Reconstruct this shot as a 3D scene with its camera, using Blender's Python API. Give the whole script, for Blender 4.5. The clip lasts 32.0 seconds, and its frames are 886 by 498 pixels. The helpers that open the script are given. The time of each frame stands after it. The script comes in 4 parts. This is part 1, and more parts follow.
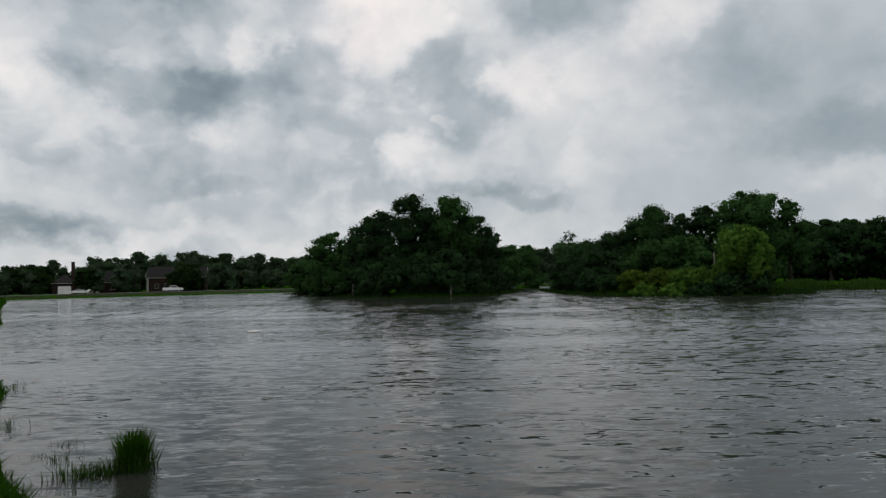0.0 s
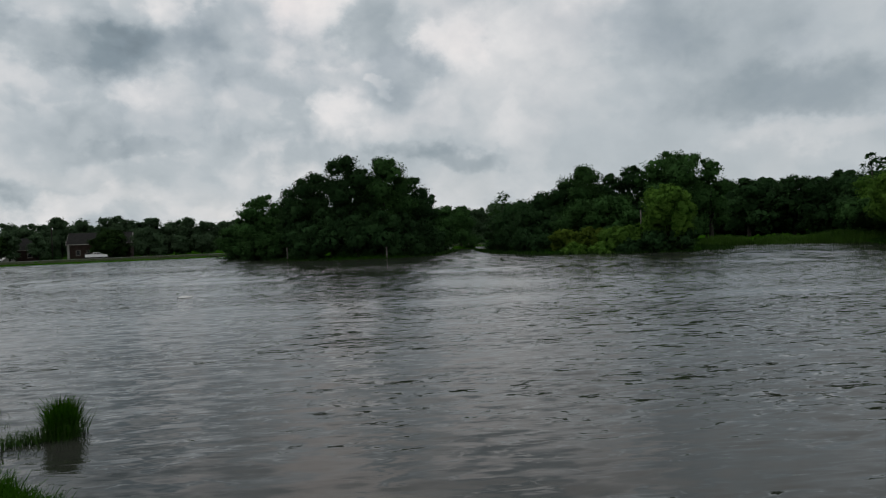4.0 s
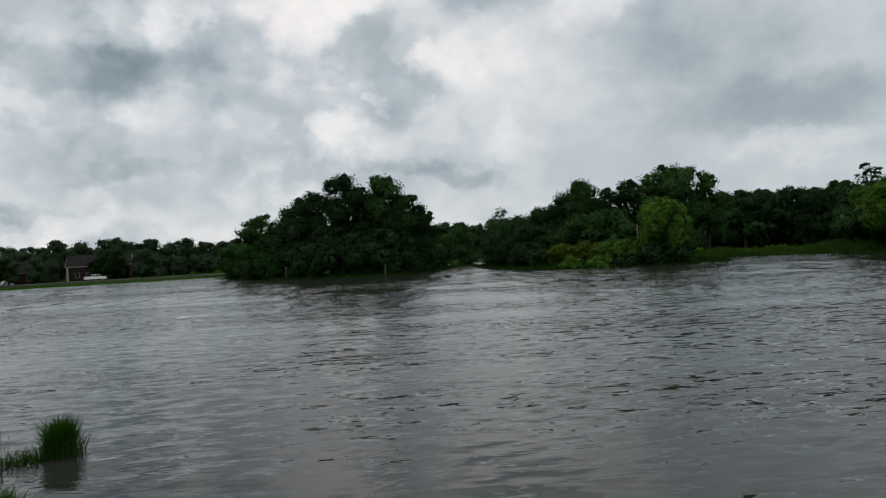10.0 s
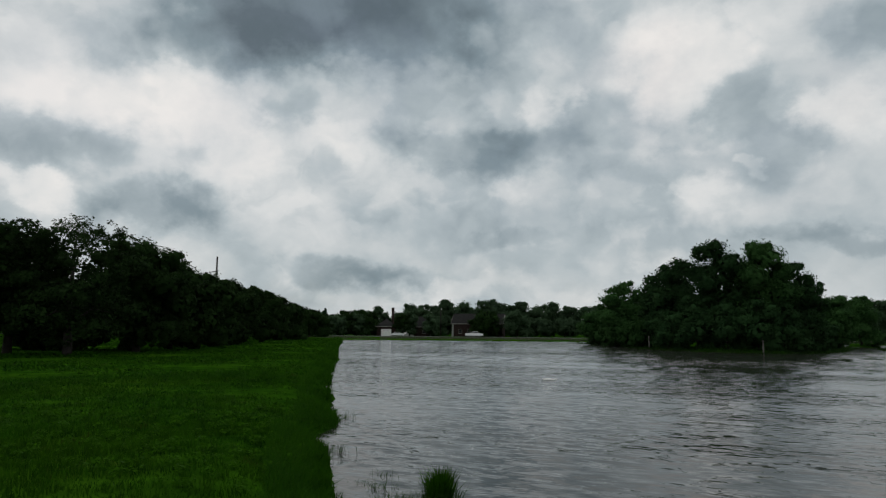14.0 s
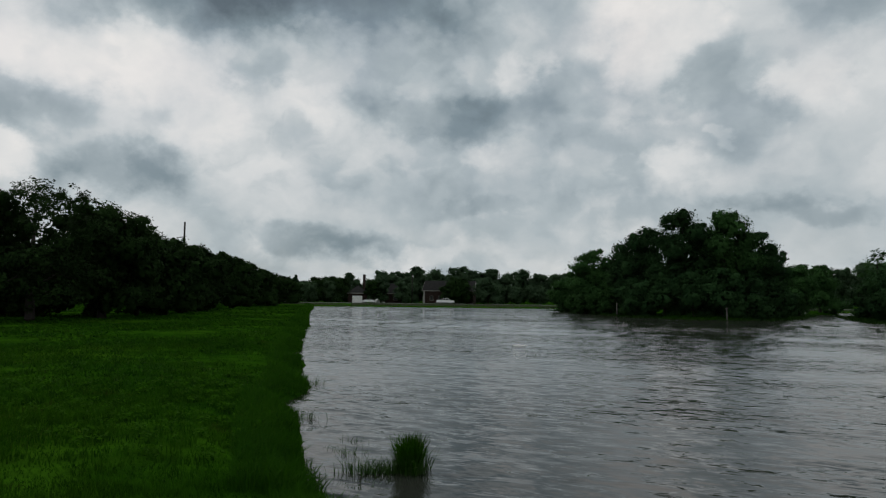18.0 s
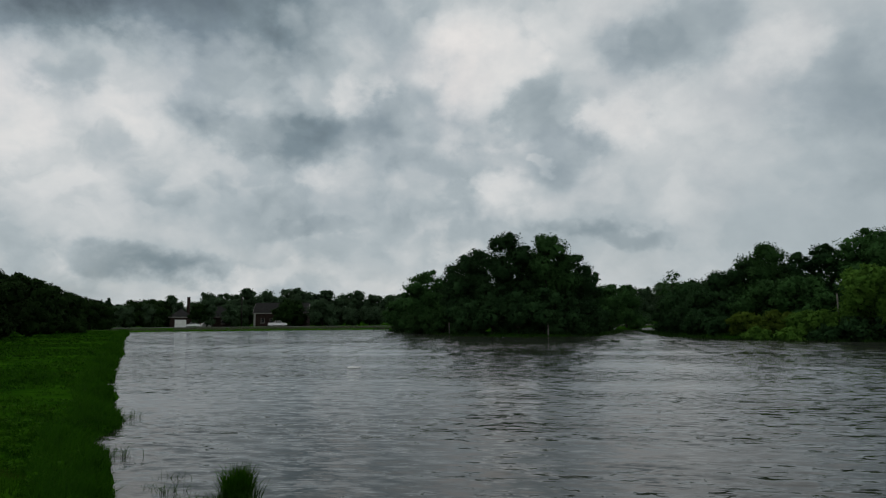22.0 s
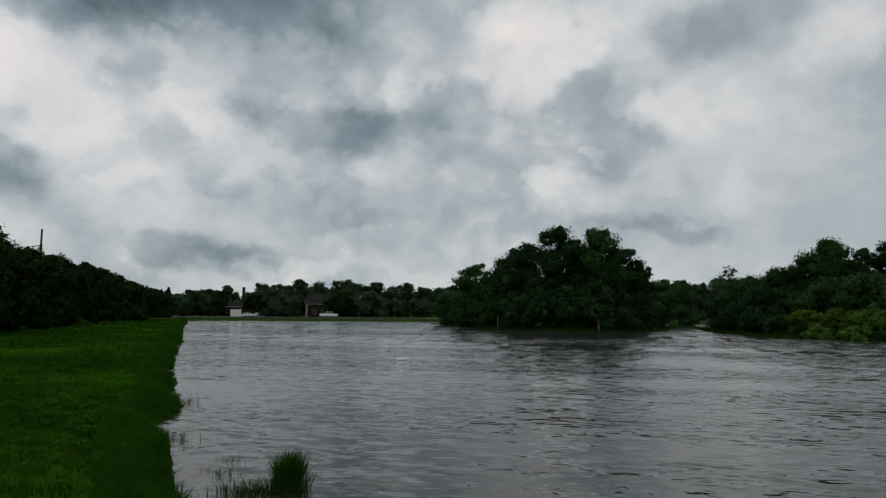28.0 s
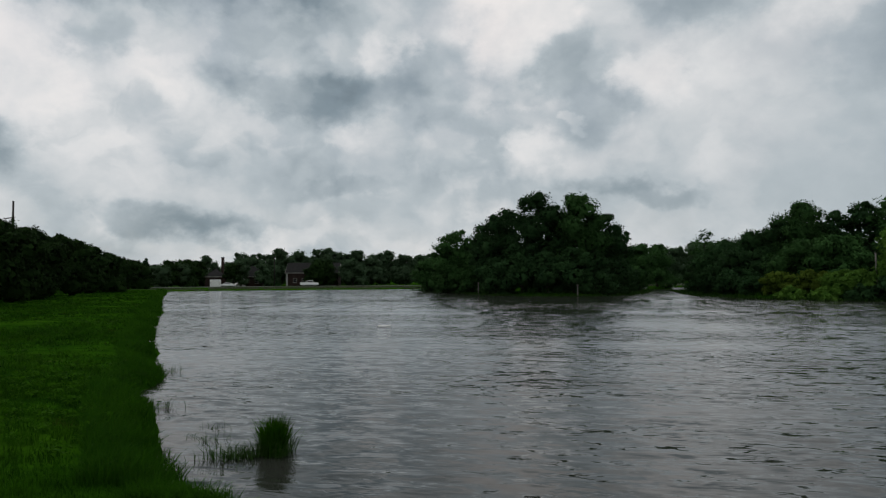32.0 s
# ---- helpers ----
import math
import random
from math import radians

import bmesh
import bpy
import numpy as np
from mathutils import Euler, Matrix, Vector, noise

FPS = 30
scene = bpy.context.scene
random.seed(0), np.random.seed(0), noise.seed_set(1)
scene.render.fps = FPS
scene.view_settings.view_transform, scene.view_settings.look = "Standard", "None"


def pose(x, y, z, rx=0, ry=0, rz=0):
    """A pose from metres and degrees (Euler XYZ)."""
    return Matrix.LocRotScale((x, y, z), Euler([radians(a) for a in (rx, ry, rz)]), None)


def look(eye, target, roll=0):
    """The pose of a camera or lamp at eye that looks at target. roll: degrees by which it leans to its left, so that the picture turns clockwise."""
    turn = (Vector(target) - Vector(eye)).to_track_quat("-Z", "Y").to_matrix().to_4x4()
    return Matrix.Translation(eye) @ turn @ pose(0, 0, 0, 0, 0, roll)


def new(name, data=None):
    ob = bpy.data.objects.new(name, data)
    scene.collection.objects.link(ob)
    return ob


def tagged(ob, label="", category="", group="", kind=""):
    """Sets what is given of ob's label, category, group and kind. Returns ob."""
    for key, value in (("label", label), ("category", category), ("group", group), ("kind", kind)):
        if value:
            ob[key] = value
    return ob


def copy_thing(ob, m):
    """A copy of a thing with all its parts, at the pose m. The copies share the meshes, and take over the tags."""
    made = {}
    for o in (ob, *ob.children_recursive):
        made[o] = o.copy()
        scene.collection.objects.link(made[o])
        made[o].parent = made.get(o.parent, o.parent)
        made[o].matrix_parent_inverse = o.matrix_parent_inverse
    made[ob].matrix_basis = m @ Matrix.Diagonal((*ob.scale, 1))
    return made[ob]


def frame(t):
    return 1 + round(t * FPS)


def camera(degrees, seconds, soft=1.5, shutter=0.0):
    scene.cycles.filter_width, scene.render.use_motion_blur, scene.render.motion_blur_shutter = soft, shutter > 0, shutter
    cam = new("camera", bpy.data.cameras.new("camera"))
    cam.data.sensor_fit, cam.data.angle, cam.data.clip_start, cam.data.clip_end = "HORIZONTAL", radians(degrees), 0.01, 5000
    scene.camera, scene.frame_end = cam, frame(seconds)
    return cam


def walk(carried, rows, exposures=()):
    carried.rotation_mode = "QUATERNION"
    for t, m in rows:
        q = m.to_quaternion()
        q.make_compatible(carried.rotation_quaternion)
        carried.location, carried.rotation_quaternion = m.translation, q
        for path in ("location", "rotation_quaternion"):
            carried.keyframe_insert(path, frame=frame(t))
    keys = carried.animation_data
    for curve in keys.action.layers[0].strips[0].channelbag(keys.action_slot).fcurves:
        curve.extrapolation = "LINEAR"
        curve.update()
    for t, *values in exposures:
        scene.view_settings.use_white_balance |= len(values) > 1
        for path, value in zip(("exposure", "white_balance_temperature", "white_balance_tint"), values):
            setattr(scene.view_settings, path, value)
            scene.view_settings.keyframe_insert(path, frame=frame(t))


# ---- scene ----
# a pond under heavy cloud: grass bank, two wooded islands, woods, houses beyond the far shore.
# x to the right, y ahead, water level at z = 0, the eye 2.2 m above it.
EYE_Z = 2.2
cam = camera(67.88, 32.0, soft=1.25)
# seconds, turn to the left, tilt up, lean (degrees), x, y (metres)
ROWS = [
    (0, -0.03, 2.74, -1.24, 0.15, -0.32),
    (0.5, 7.28, 2.54, -1.57, 0.15, -0.33),
    (1, 7.05, 0.73, -1.37, 0.15, -0.33),
    (1.5, 7.63, 0.59, 0.26, 0.16, -0.34),
    (2, 7.77, 0.20, 0.27, 0.16, -0.35),
    (2.5, 6.21, 0.67, 0.79, 0.16, -0.36),
    (3, 3.77, 0.91, 3.60, 0.17, -0.36),
    (3.5, -1.30, -0.96, 0.35, 0.21, -0.46),
    (5.5, -13.44, 0.80, -0.17, 0.29, -0.64),
    (6, -17.06, -0.10, 0.34, 0.30, -0.66),
    (6.5, -19.52, -0.53, 0.52, 0.31, -0.68),
    (7, -22.63, -0.99, -0.18, 0.32, -0.70),
    (7.5, -26.96, -0.96, -0.30, 0.33, -0.72),
    (8, -25.76, -1.32, -0.13, 0.34, -0.74),
    (8.5, -23.76, -1.40, 0.08, 0.35, -0.76),
    (9, -20.14, -0.12, -0.33, 0.36, -0.78),
    (9.5, -11.11, 1.41, -1.31, 0.37, -0.80),
    (10, -5.59, 0.64, -3.10, 0.38, -0.82),
    (10.5, -3.60, 0.33, -0.59, 0.38, -0.82),
    (11, -0.44, 0.65, 2.15, 0.38, -0.82),
    (11.5, 0.92, 1.12, 2.75, 0.30, -0.66),
    (12, 8.51, 3.15, 2.03, 0.23, -0.50),
    (12.5, 11.18, -1.14, -1.62, 0.20, -0.43),
    (13, 16.42, 1.34, -0.64, 0.17, -0.36),
    (13.5, 21.67, 6.39, -0.92, 0.10, -0.23),
    (14, 25.07, 7.17, 0.55, 0.04, -0.09),
    (14.5, 24.31, 5.61, -0.43, 0.03, -0.07),
    (16.5, 26.99, 5.33, 1.86, 0.00, -0.00),
    (17, 25.34, 4.85, 1.30, 0.00, -0.00),
    (17.5, 24.08, 4.86, 0.60, 0.00, -0.00),
    (18, 22.56, 4.34, 0.70, 0.00, -0.00),
    (18.5, 21.63, 5.36, 0.85, 0.00, -0.00),
    (19, 20.74, 5.76, -0.02, 0.00, -0.00),
    (19.5, 19.20, 6.51, -0.45, 0.00, -0.00),
    (20, 16.69, 5.98, -0.48, 0.00, -0.00),
    (20.5, 15.32, 6.59, -0.75, 0.00, -0.00),
    (21, 11.65, 6.91, -0.15, 0.00, -0.00),
    (21.5, 10.22, 7.21, 0.09, 0.00, -0.00),
    (22, 8.24, 6.21, -0.35, 0.00, -0.00),
    (22.5, 7.84, 6.42, -0.94, 0.00, -0.00),
    (23, 7.40, 5.81, -1.08, 0.00, -0.00),
    (23.5, 8.76, 5.52, -0.98, 0.00, -0.00),
    (24, 8.85, 4.99, -0.56, 0.00, -0.00),
    (24.5, 10.37, 4.74, -0.08, 0.00, -0.00),
    (25, 11.89, 5.26, 0.32, 0.00, -0.00),
    (25.5, 12.38, 5.24, 0.44, 0.00, -0.00),
    (27.5, 12.63, 5.12, 0.43, 0.01, -0.03),
    (28, 12.56, 5.60, 0.52, 0.02, -0.03),
    (28.5, 12.30, 5.36, 0.32, 0.02, -0.04),
    (29, 11.77, 4.10, -0.22, 0.02, -0.05),
    (29.5, 11.23, 1.98, -0.27, 0.03, -0.07),
    (30, 11.23, 2.79, 0.11, 0.04, -0.09),
    (30.5, 11.73, 3.17, -0.13, 0.05, -0.11),
    (31, 11.42, 3.03, -0.08, 0.06, -0.14),
    (31.5, 11.79, 3.32, -0.41, 0.07, -0.16),
    (32, 10.83, 2.73, -0.35, 0.08, -0.18),
]


def aim(turn, tilt):
    a, e = radians(turn), radians(tilt)
    return Vector((-math.sin(a) * math.cos(e), math.cos(a) * math.cos(e), math.sin(e)))


walk(cam, [(t, look(Vector((x, y, EYE_Z)), Vector((x, y, EYE_Z)) + aim(a, e) * 10, lean)) for t, a, e, lean, x, y in ROWS],
     [(0, -0.17, 6750, 14), (3, -0.28, 6750, 14), (5.5, 0.0, 6700, 13), (7, 0.12, 6700, 13), (9, 0.18, 6700, 13), (10, -0.06, 6700, 13), (11, -0.1, 6700, 13), (12, 0.0, 6700, 13), (13, -0.05, 6750, 10),
      (14, -0.3, 6650, 10), (17, -0.35, 6600, 10), (24, -0.4, 6600, 10), (29, -0.4, 6650, 12), (32, -0.25, 6650, 12)])

# ---- sky and sun ----
SUN_TURN, SUN_TILT = 78.0, 42.0
world = bpy.data.worlds.new("overcast_sky")
scene.world = world
world.use_nodes = True


class Graph:
    """Short forms for building node trees."""

    def __init__(self, tree):
        self.t = tree
        tree.nodes.clear()

    def n(self, kind, ins=None, operation="", interpolation_type=""):
        nd = self.t.nodes.new(kind)
        if operation:
            nd.operation = operation
        if interpolation_type:
            nd.interpolation_type = interpolation_type
        for k, v in (ins or {}).items():
            if isinstance(v, bpy.types.NodeSocket):
                self.t.links.new(v, nd.inputs[k])
            else:
                nd.inputs[k].default_value = v
        return nd

    def m(self, op, a, b=0.0, c=0.0):
        return self.n("ShaderNodeMath", {0: a, 1: b, 2: c}, operation=op).outputs[0]

    def noise(self, vec, scale, detail=4.0, rough=0.55, warp=0.0):
        return self.n("ShaderNodeTexNoise", {"Vector": vec, "Scale": scale, "Detail": detail, "Roughness": rough, "Distortion": warp})

    def ramp(self, fac, *stops):
        nd = self.n("ShaderNodeValToRGB", {0: fac})
        e = nd.color_ramp.elements
        while len(e) < len(stops):
            e.new(0.5)
        for el, (p, c) in zip(e, stops):
            el.position, el.color = p, (*c, 1) if len(c) == 3 else c
        return nd.outputs[0]

    def mix(self, fac, a, b, blend="MIX"):
        nd = self.n("ShaderNodeMix")
        nd.data_type, nd.blend_type = "RGBA", blend
        for k, v in ((0, fac), (6, a), (7, b)):
            if isinstance(v, bpy.types.NodeSocket):
                self.t.links.new(v, nd.inputs[k])
            else:
                nd.inputs[k].default_value = (*v, 1) if isinstance(v, tuple) and len(v) == 3 else v
        return nd.outputs[2]

    def rise(self, v, lo, hi, a=0.0, b=1.0):
        return self.n("ShaderNodeMapRange", {0: v, 1: lo, 2: hi, 3: a, 4: b}, interpolation_type="SMOOTHSTEP").outputs[0]


# cloud banks and the bright breaks between them: turn, tilt, half width, half height (degrees), depth of grey
BANKS = [
    (32.7, 27.3, 15, 4.6, 0.62), (44.3, 23.4, 8.7, 2.6, 0.3), (20.3, 15.6, 7.5, 2.0, 0.29), (22.9, 19.3, 11.5, 4.0, 0.13), (39.3, 18.0, 2.6, 1.5, 0.14), (57.0, 13.6, 6.5, 2.1, 0.28), (48.6, 9.8, 4.8, 1.7, 0.28),
    (10.5, 17.3, 3.6, 3.5, 0.17), (-1.3, 16.2, 3.5, 3.7, 0.19), (-11.8, 22.5, 5.0, 2.3, 0.22), (6.0, 12.8, 6.7, 1.4, 0.15), (-5.2, 7.4, 6.0, 0.9, 0.17), (33.0, 4.6, 7.0, 1.2, 0.24), (18.8, 7.4, 4.4, 0.8, 0.12),
    (-23.9, 16.8, 4.0, 3.6, 0.12), (-34.3, 10.7, 8.1, 1.7, 0.17), (-29.0, 15.4, 5.3, 3.6, 0.1), (18, 5.5, 45, 5.5, 0.10), (-40, 12, 24, 15, 0.14), (19.3, 11.0, 12.3, 3.4, 0.06),
]
BREAKS = [
    (51.4, 17.4, 8.2, 2.8, -0.28), (5.0, 21.7, 4.3, 4.1, -0.28), (15.5, 19.4, 1.5, 2.1, -0.14), (19.8, 11.9, 3.0, 1.0, -0.12), (58.5, 10.1, 3.1, 1.0, -0.2), (42.9, 14.0, 2.3, 2.8, -0.14), (34.9, 16.4, 3.9, 1.2, -0.13),
    (-7.0, 16.8, 2.2, 2.4, -0.14), (0.3, 13.5, 0.9, 0.5, -0.13), (-11.3, 15.0, 4.1, 4.8, -0.04), (-34.8, 7.9, 5.2, 1.0, -0.08), (-19.8, 19.9, 2.4, 1.6, -0.1), (24.7, 3.6, 9, 0.9, -0.12), (21.3, 26.1, 2.1, 1.3, -0.17), (3.4, 10.6, 2.5, 1.5, -0.12),
]
g = Graph(world.node_tree)
ray = g.n("ShaderNodeTexCoord").outputs["Generated"]
xyz = g.n("ShaderNodeSeparateXYZ", {0: ray})
sx, sy, sz = xyz.outputs
turn = g.m("MULTIPLY", g.m("ARCTAN2", g.m("MULTIPLY", sx, -1.0), sy), 180 / math.pi)
tilt = g.m("MULTIPLY", g.m("ARCSINE", sz), 180 / math.pi)
# lumps flatten and shrink towards the horizon
flat = g.n("ShaderNodeVectorMath", {0: ray, 1: (1.0, 1.0, 1.25)}, operation="MULTIPLY").outputs[0]
warp = g.n("ShaderNodeSeparateColor", {0: g.noise(flat, 9.0, 8.0, 0.56).outputs["Color"]})
turn_w = g.m("ADD", turn, g.m("MULTIPLY", g.m("SUBTRACT", warp.outputs[0], 0.5), 13.0))
tilt_w = g.m("ADD", tilt, g.m("MULTIPLY", g.m("SUBTRACT", warp.outputs[1], 0.5), 8.0))
grey = None
for ca, ce, wa, we, amount in BANKS + BREAKS:
    da = g.m("DIVIDE", g.m("SUBTRACT", turn_w, ca), wa)
    de = g.m("DIVIDE", g.m("SUBTRACT", tilt_w, ce), we)
    reach = g.m("POWER", g.m("ADD", g.m("MULTIPLY", da, da), g.m("MULTIPLY", de, de)), 1.9)
    lump = g.m("MULTIPLY", g.m("EXPONENT", g.m("MULTIPLY", reach, -0.7)), amount)
    grey = lump if grey is None else g.m("ADD", grey, lump)
# heaped billows whose edges curl, softer layers below them
billow = g.noise(flat, 4.5, 9.0, 0.5, 0.1).outputs["Fac"]
bent = g.n("ShaderNodeVectorMath", {0: flat, 1: g.n("ShaderNodeVectorMath", {0: g.noise(flat, 10.0, 5.0, 0.55).outputs["Color"], 1: (0.09, 0.09, 0.09)}, operation="MULTIPLY").outputs[0]}, operation="ADD").outputs[0]
puffs = g.n("ShaderNodeTexVoronoi", {"Vector": bent, "Scale": 11.0, "Detail": 2.0, "Roughness": 0.5})
puffs.feature = "SMOOTH_F1"
curls = g.noise(bent, 13.0, 7.0, 0.52, 0.1).outputs["Fac"]
lively = g.rise(turn, -20.0, 6.0, 0.36, 1.0)
rough_sky = g.m("MULTIPLY", g.m("SUBTRACT", billow, 0.5), 0.34)
rough_sky = g.m("ADD", rough_sky, g.m("MULTIPLY", g.m("SUBTRACT", puffs.outputs["Distance"], 0.42), 0.20))
rough_sky = g.m("ADD", rough_sky, g.m("MULTIPLY", g.m("SUBTRACT", curls, 0.5), 0.30))
heaps = g.rise(g.noise(bent, 6.5, 9.0, 0.52, 0.1).outputs["Fac"], 0.47, 0.55, -0.5, 0.5)
rough_sky = g.m("ADD", rough_sky, g.m("MULTIPLY", heaps, 0.055))
dens = g.m("ADD", grey, g.m("MULTIPLY", rough_sky, lively))
cloud_col = g.ramp(g.m("ADD", dens, 0.242), (0.0, (0.915, 0.90, 0.885)), (0.22, (0.724, 0.754, 0.768)), (0.42, (0.462, 0.532, 0.570)), (0.68, (0.232, 0.300, 0.342)), (1.0, (0.110, 0.148, 0.175)))
sky = g.n("ShaderNodeTexSky")
sky.sky_type, sky.sun_disc = "NISHITA", False
sky.sun_elevation, sky.sun_rotation = radians(SUN_TILT), radians(-SUN_TURN)
sky.air_density, sky.dust_density, sky.ozone_density = 1.0, 2.0, 1.0
blue = g.n("ShaderNodeBackground", {0: sky.outputs[0], 1: 0.08})
cloud = g.n("ShaderNodeBackground", {0: cloud_col, 1: 1.15})
cover = g.rise(g.noise(flat, 7.0, 6.0, 0.6).outputs["Fac"], 0.3, 0.6, 0.82, 0.97)
both = g.n("ShaderNodeMixShader", {0: cover, 1: blue.outputs[0], 2: cloud.outputs[0]})
g.n("ShaderNodeOutputWorld", {0: both.outputs[0]})

sun = new("sun", bpy.data.lights.new("sun", "SUN"))
sun.data.energy, sun.data.angle, sun.data.color = 0.5, radians(30), (1.0, 0.96, 0.9)
sun.matrix_world = look(aim(SUN_TURN, SUN_TILT) * 100, Vector((0, 0, 0)))

# ---- materials ----


def material(name):
    mat = bpy.data.materials.new(name)
    mat.use_nodes = True
    return mat, Graph(mat.node_tree)


def finish(g, shader):
    return g.n("ShaderNodeOutputMaterial", {0: shader})


def plain(name, dark, light, scale=6.0, rough=0.8, metal=0.0, bump=0.2, spec=0.4, grain=40.0):
    """A worn surface: two colours mixed by stains, fine grain, a little relief."""
    mat, g = material(name)
    at = g.n("ShaderNodeTexCoord").outputs["Object"]
    stains = g.noise(at, scale, 5.0, 0.6).outputs["Fac"]
    fine = g.noise(at, grain, 3.0, 0.6).outputs["Fac"]
    col = g.mix(g.rise(stains, 0.3, 0.7), dark, light)
    col = g.mix(0.25, col, g.mix(fine, dark, light))
    tone = g.m("ADD", 0.85, g.m("MULTIPLY", g.n("ShaderNodeObjectInfo").outputs["Random"], 0.3))
    col = g.mix(1.0, col, g.n("ShaderNodeCombineColor", {0: tone, 1: tone, 2: tone}).outputs[0], "MULTIPLY")
    bmp = g.n("ShaderNodeBump", {"Strength": bump, "Distance": 0.02, "Height": fine}).outputs[0]
    p = g.n("ShaderNodeBsdfPrincipled", {"Base Color": col, "Roughness": rough, "Metallic": metal, "Specular IOR Level": spec, "Normal": bmp})
    finish(g, p.outputs[0])
    return mat


def leafy(name, dark, light, sheer=0.25, gloss=0.8):
    """Leaves: each with a tone of its own, clumps of lighter and darker growth, light shining through."""
    mat, g = material(name)
    isle = g.n("ShaderNodeNewGeometry").outputs["Random Per Island"]
    at = g.n("ShaderNodeTexCoord").outputs["Object"]
    patch = g.noise(at, 0.45, 3.0, 0.6).outputs["Fac"]
    tone = g.m("ADD", g.m("MULTIPLY", isle, 0.4), g.m("MULTIPLY", g.rise(patch, 0.3, 0.7), 0.6))
    col = g.mix(tone, dark, light)
    shift = g.m("ADD", 0.82, g.m("MULTIPLY", g.n("ShaderNodeObjectInfo").outputs["Random"], 0.36))
    col = g.mix(1.0, col, g.n("ShaderNodeCombineColor", {0: shift, 1: shift, 2: shift}).outputs[0], "MULTIPLY")
    p = g.n("ShaderNodeBsdfPrincipled", {"Base Color": col, "Roughness": gloss, "Specular IOR Level": 0.03})
    tr = g.n("ShaderNodeBsdfTranslucent", {"Color": g.mix(0.5, col, tuple(c * 1.5 for c in light))})
    mx = g.n("ShaderNodeMixShader", {0: sheer, 1: p.outputs[0], 2: tr.outputs[0]})
    finish(g, mx.outputs[0])
    return mat


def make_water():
    """Murky water; its facets lean by a field of slopes, short wavelets near the origin, where the eye stands, and
    longer ones further out.
    """
    mat, g = material("pond_water")
    geo = g.n("ShaderNodeNewGeometry")
    at = geo.outputs["Position"]

    def mapped(sx, sy, turn):
        return g.n("ShaderNodeMapping", {"Vector": at, "Rotation": (0, 0, radians(turn)), "Scale": (sx, sy, 1.0)}).outputs[0]

    def lean(sx, sy, turn, scale, detail, amount):
        field = g.noise(mapped(sx, sy, turn), scale, detail, 0.5, 0.3).outputs["Color"]
        c = g.n("ShaderNodeVectorMath", {0: field, 1: (0.5, 0.5, 0.5)}, operation="SUBTRACT").outputs[0]
        return g.n("ShaderNodeVectorMath", {0: c, "Scale": amount}, operation="SCALE").outputs[0]

    def total(*fields):
        out = fields[0]
        for f in fields[1:]:
            out = g.n("ShaderNodeVectorMath", {0: out, 1: f}, operation="ADD").outputs[0]
        return out

    def crests(sx, sy, turn, scale, wide, seed):
        """Thin broken lines along the backs of the ripples."""
        v = g.noise(mapped(sx, sy, turn), scale, 2.0, 0.5, 0.5).outputs["Fac"]
        line = g.rise(g.m("ABSOLUTE", g.m("SUBTRACT", g.m("MULTIPLY", v, 2.0), 1.0)), 0.0, wide, 1.0, 0.0)
        return g.m("MULTIPLY", line, g.rise(g.noise(mapped(0.5, 1.0, seed), scale * 0.55, 2.0, 0.5).outputs["Fac"], 0.46, 0.6))

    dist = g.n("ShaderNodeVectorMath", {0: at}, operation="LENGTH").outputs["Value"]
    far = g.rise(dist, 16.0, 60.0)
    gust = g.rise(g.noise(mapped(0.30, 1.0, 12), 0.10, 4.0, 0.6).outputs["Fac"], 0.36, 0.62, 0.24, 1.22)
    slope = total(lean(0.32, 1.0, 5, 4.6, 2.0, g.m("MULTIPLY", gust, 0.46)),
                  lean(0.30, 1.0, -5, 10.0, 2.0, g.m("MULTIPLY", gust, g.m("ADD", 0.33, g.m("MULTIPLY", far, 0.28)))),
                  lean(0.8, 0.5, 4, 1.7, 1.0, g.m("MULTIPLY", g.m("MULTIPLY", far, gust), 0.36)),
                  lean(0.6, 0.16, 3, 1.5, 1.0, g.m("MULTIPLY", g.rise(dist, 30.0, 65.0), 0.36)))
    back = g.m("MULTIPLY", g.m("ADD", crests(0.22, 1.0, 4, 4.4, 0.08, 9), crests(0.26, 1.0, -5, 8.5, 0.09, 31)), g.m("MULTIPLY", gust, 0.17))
    # water brightness put into the normals: a lean towards the eye, by distance
    eye_lean = g.m("MULTIPLY", g.rise(dist, 8.0, 32.0), g.rise(dist, 58.0, 90.0, 1.0, 0.4))
    back = g.m("SUBTRACT", back, g.m("ADD", g.rise(dist, 7.5, 14.0, 0.02, 0.046), g.m("MULTIPLY", eye_lean, 0.02)))
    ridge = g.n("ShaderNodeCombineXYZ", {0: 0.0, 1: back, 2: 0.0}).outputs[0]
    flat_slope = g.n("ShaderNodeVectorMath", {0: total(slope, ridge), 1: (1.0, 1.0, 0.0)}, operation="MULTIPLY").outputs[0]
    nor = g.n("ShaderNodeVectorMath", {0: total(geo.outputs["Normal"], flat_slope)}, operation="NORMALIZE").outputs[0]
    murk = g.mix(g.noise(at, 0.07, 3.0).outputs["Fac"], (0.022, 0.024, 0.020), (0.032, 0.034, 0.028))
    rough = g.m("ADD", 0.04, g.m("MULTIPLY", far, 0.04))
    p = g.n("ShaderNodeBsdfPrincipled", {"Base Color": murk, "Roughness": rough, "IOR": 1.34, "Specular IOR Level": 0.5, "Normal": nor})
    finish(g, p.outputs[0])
    return mat


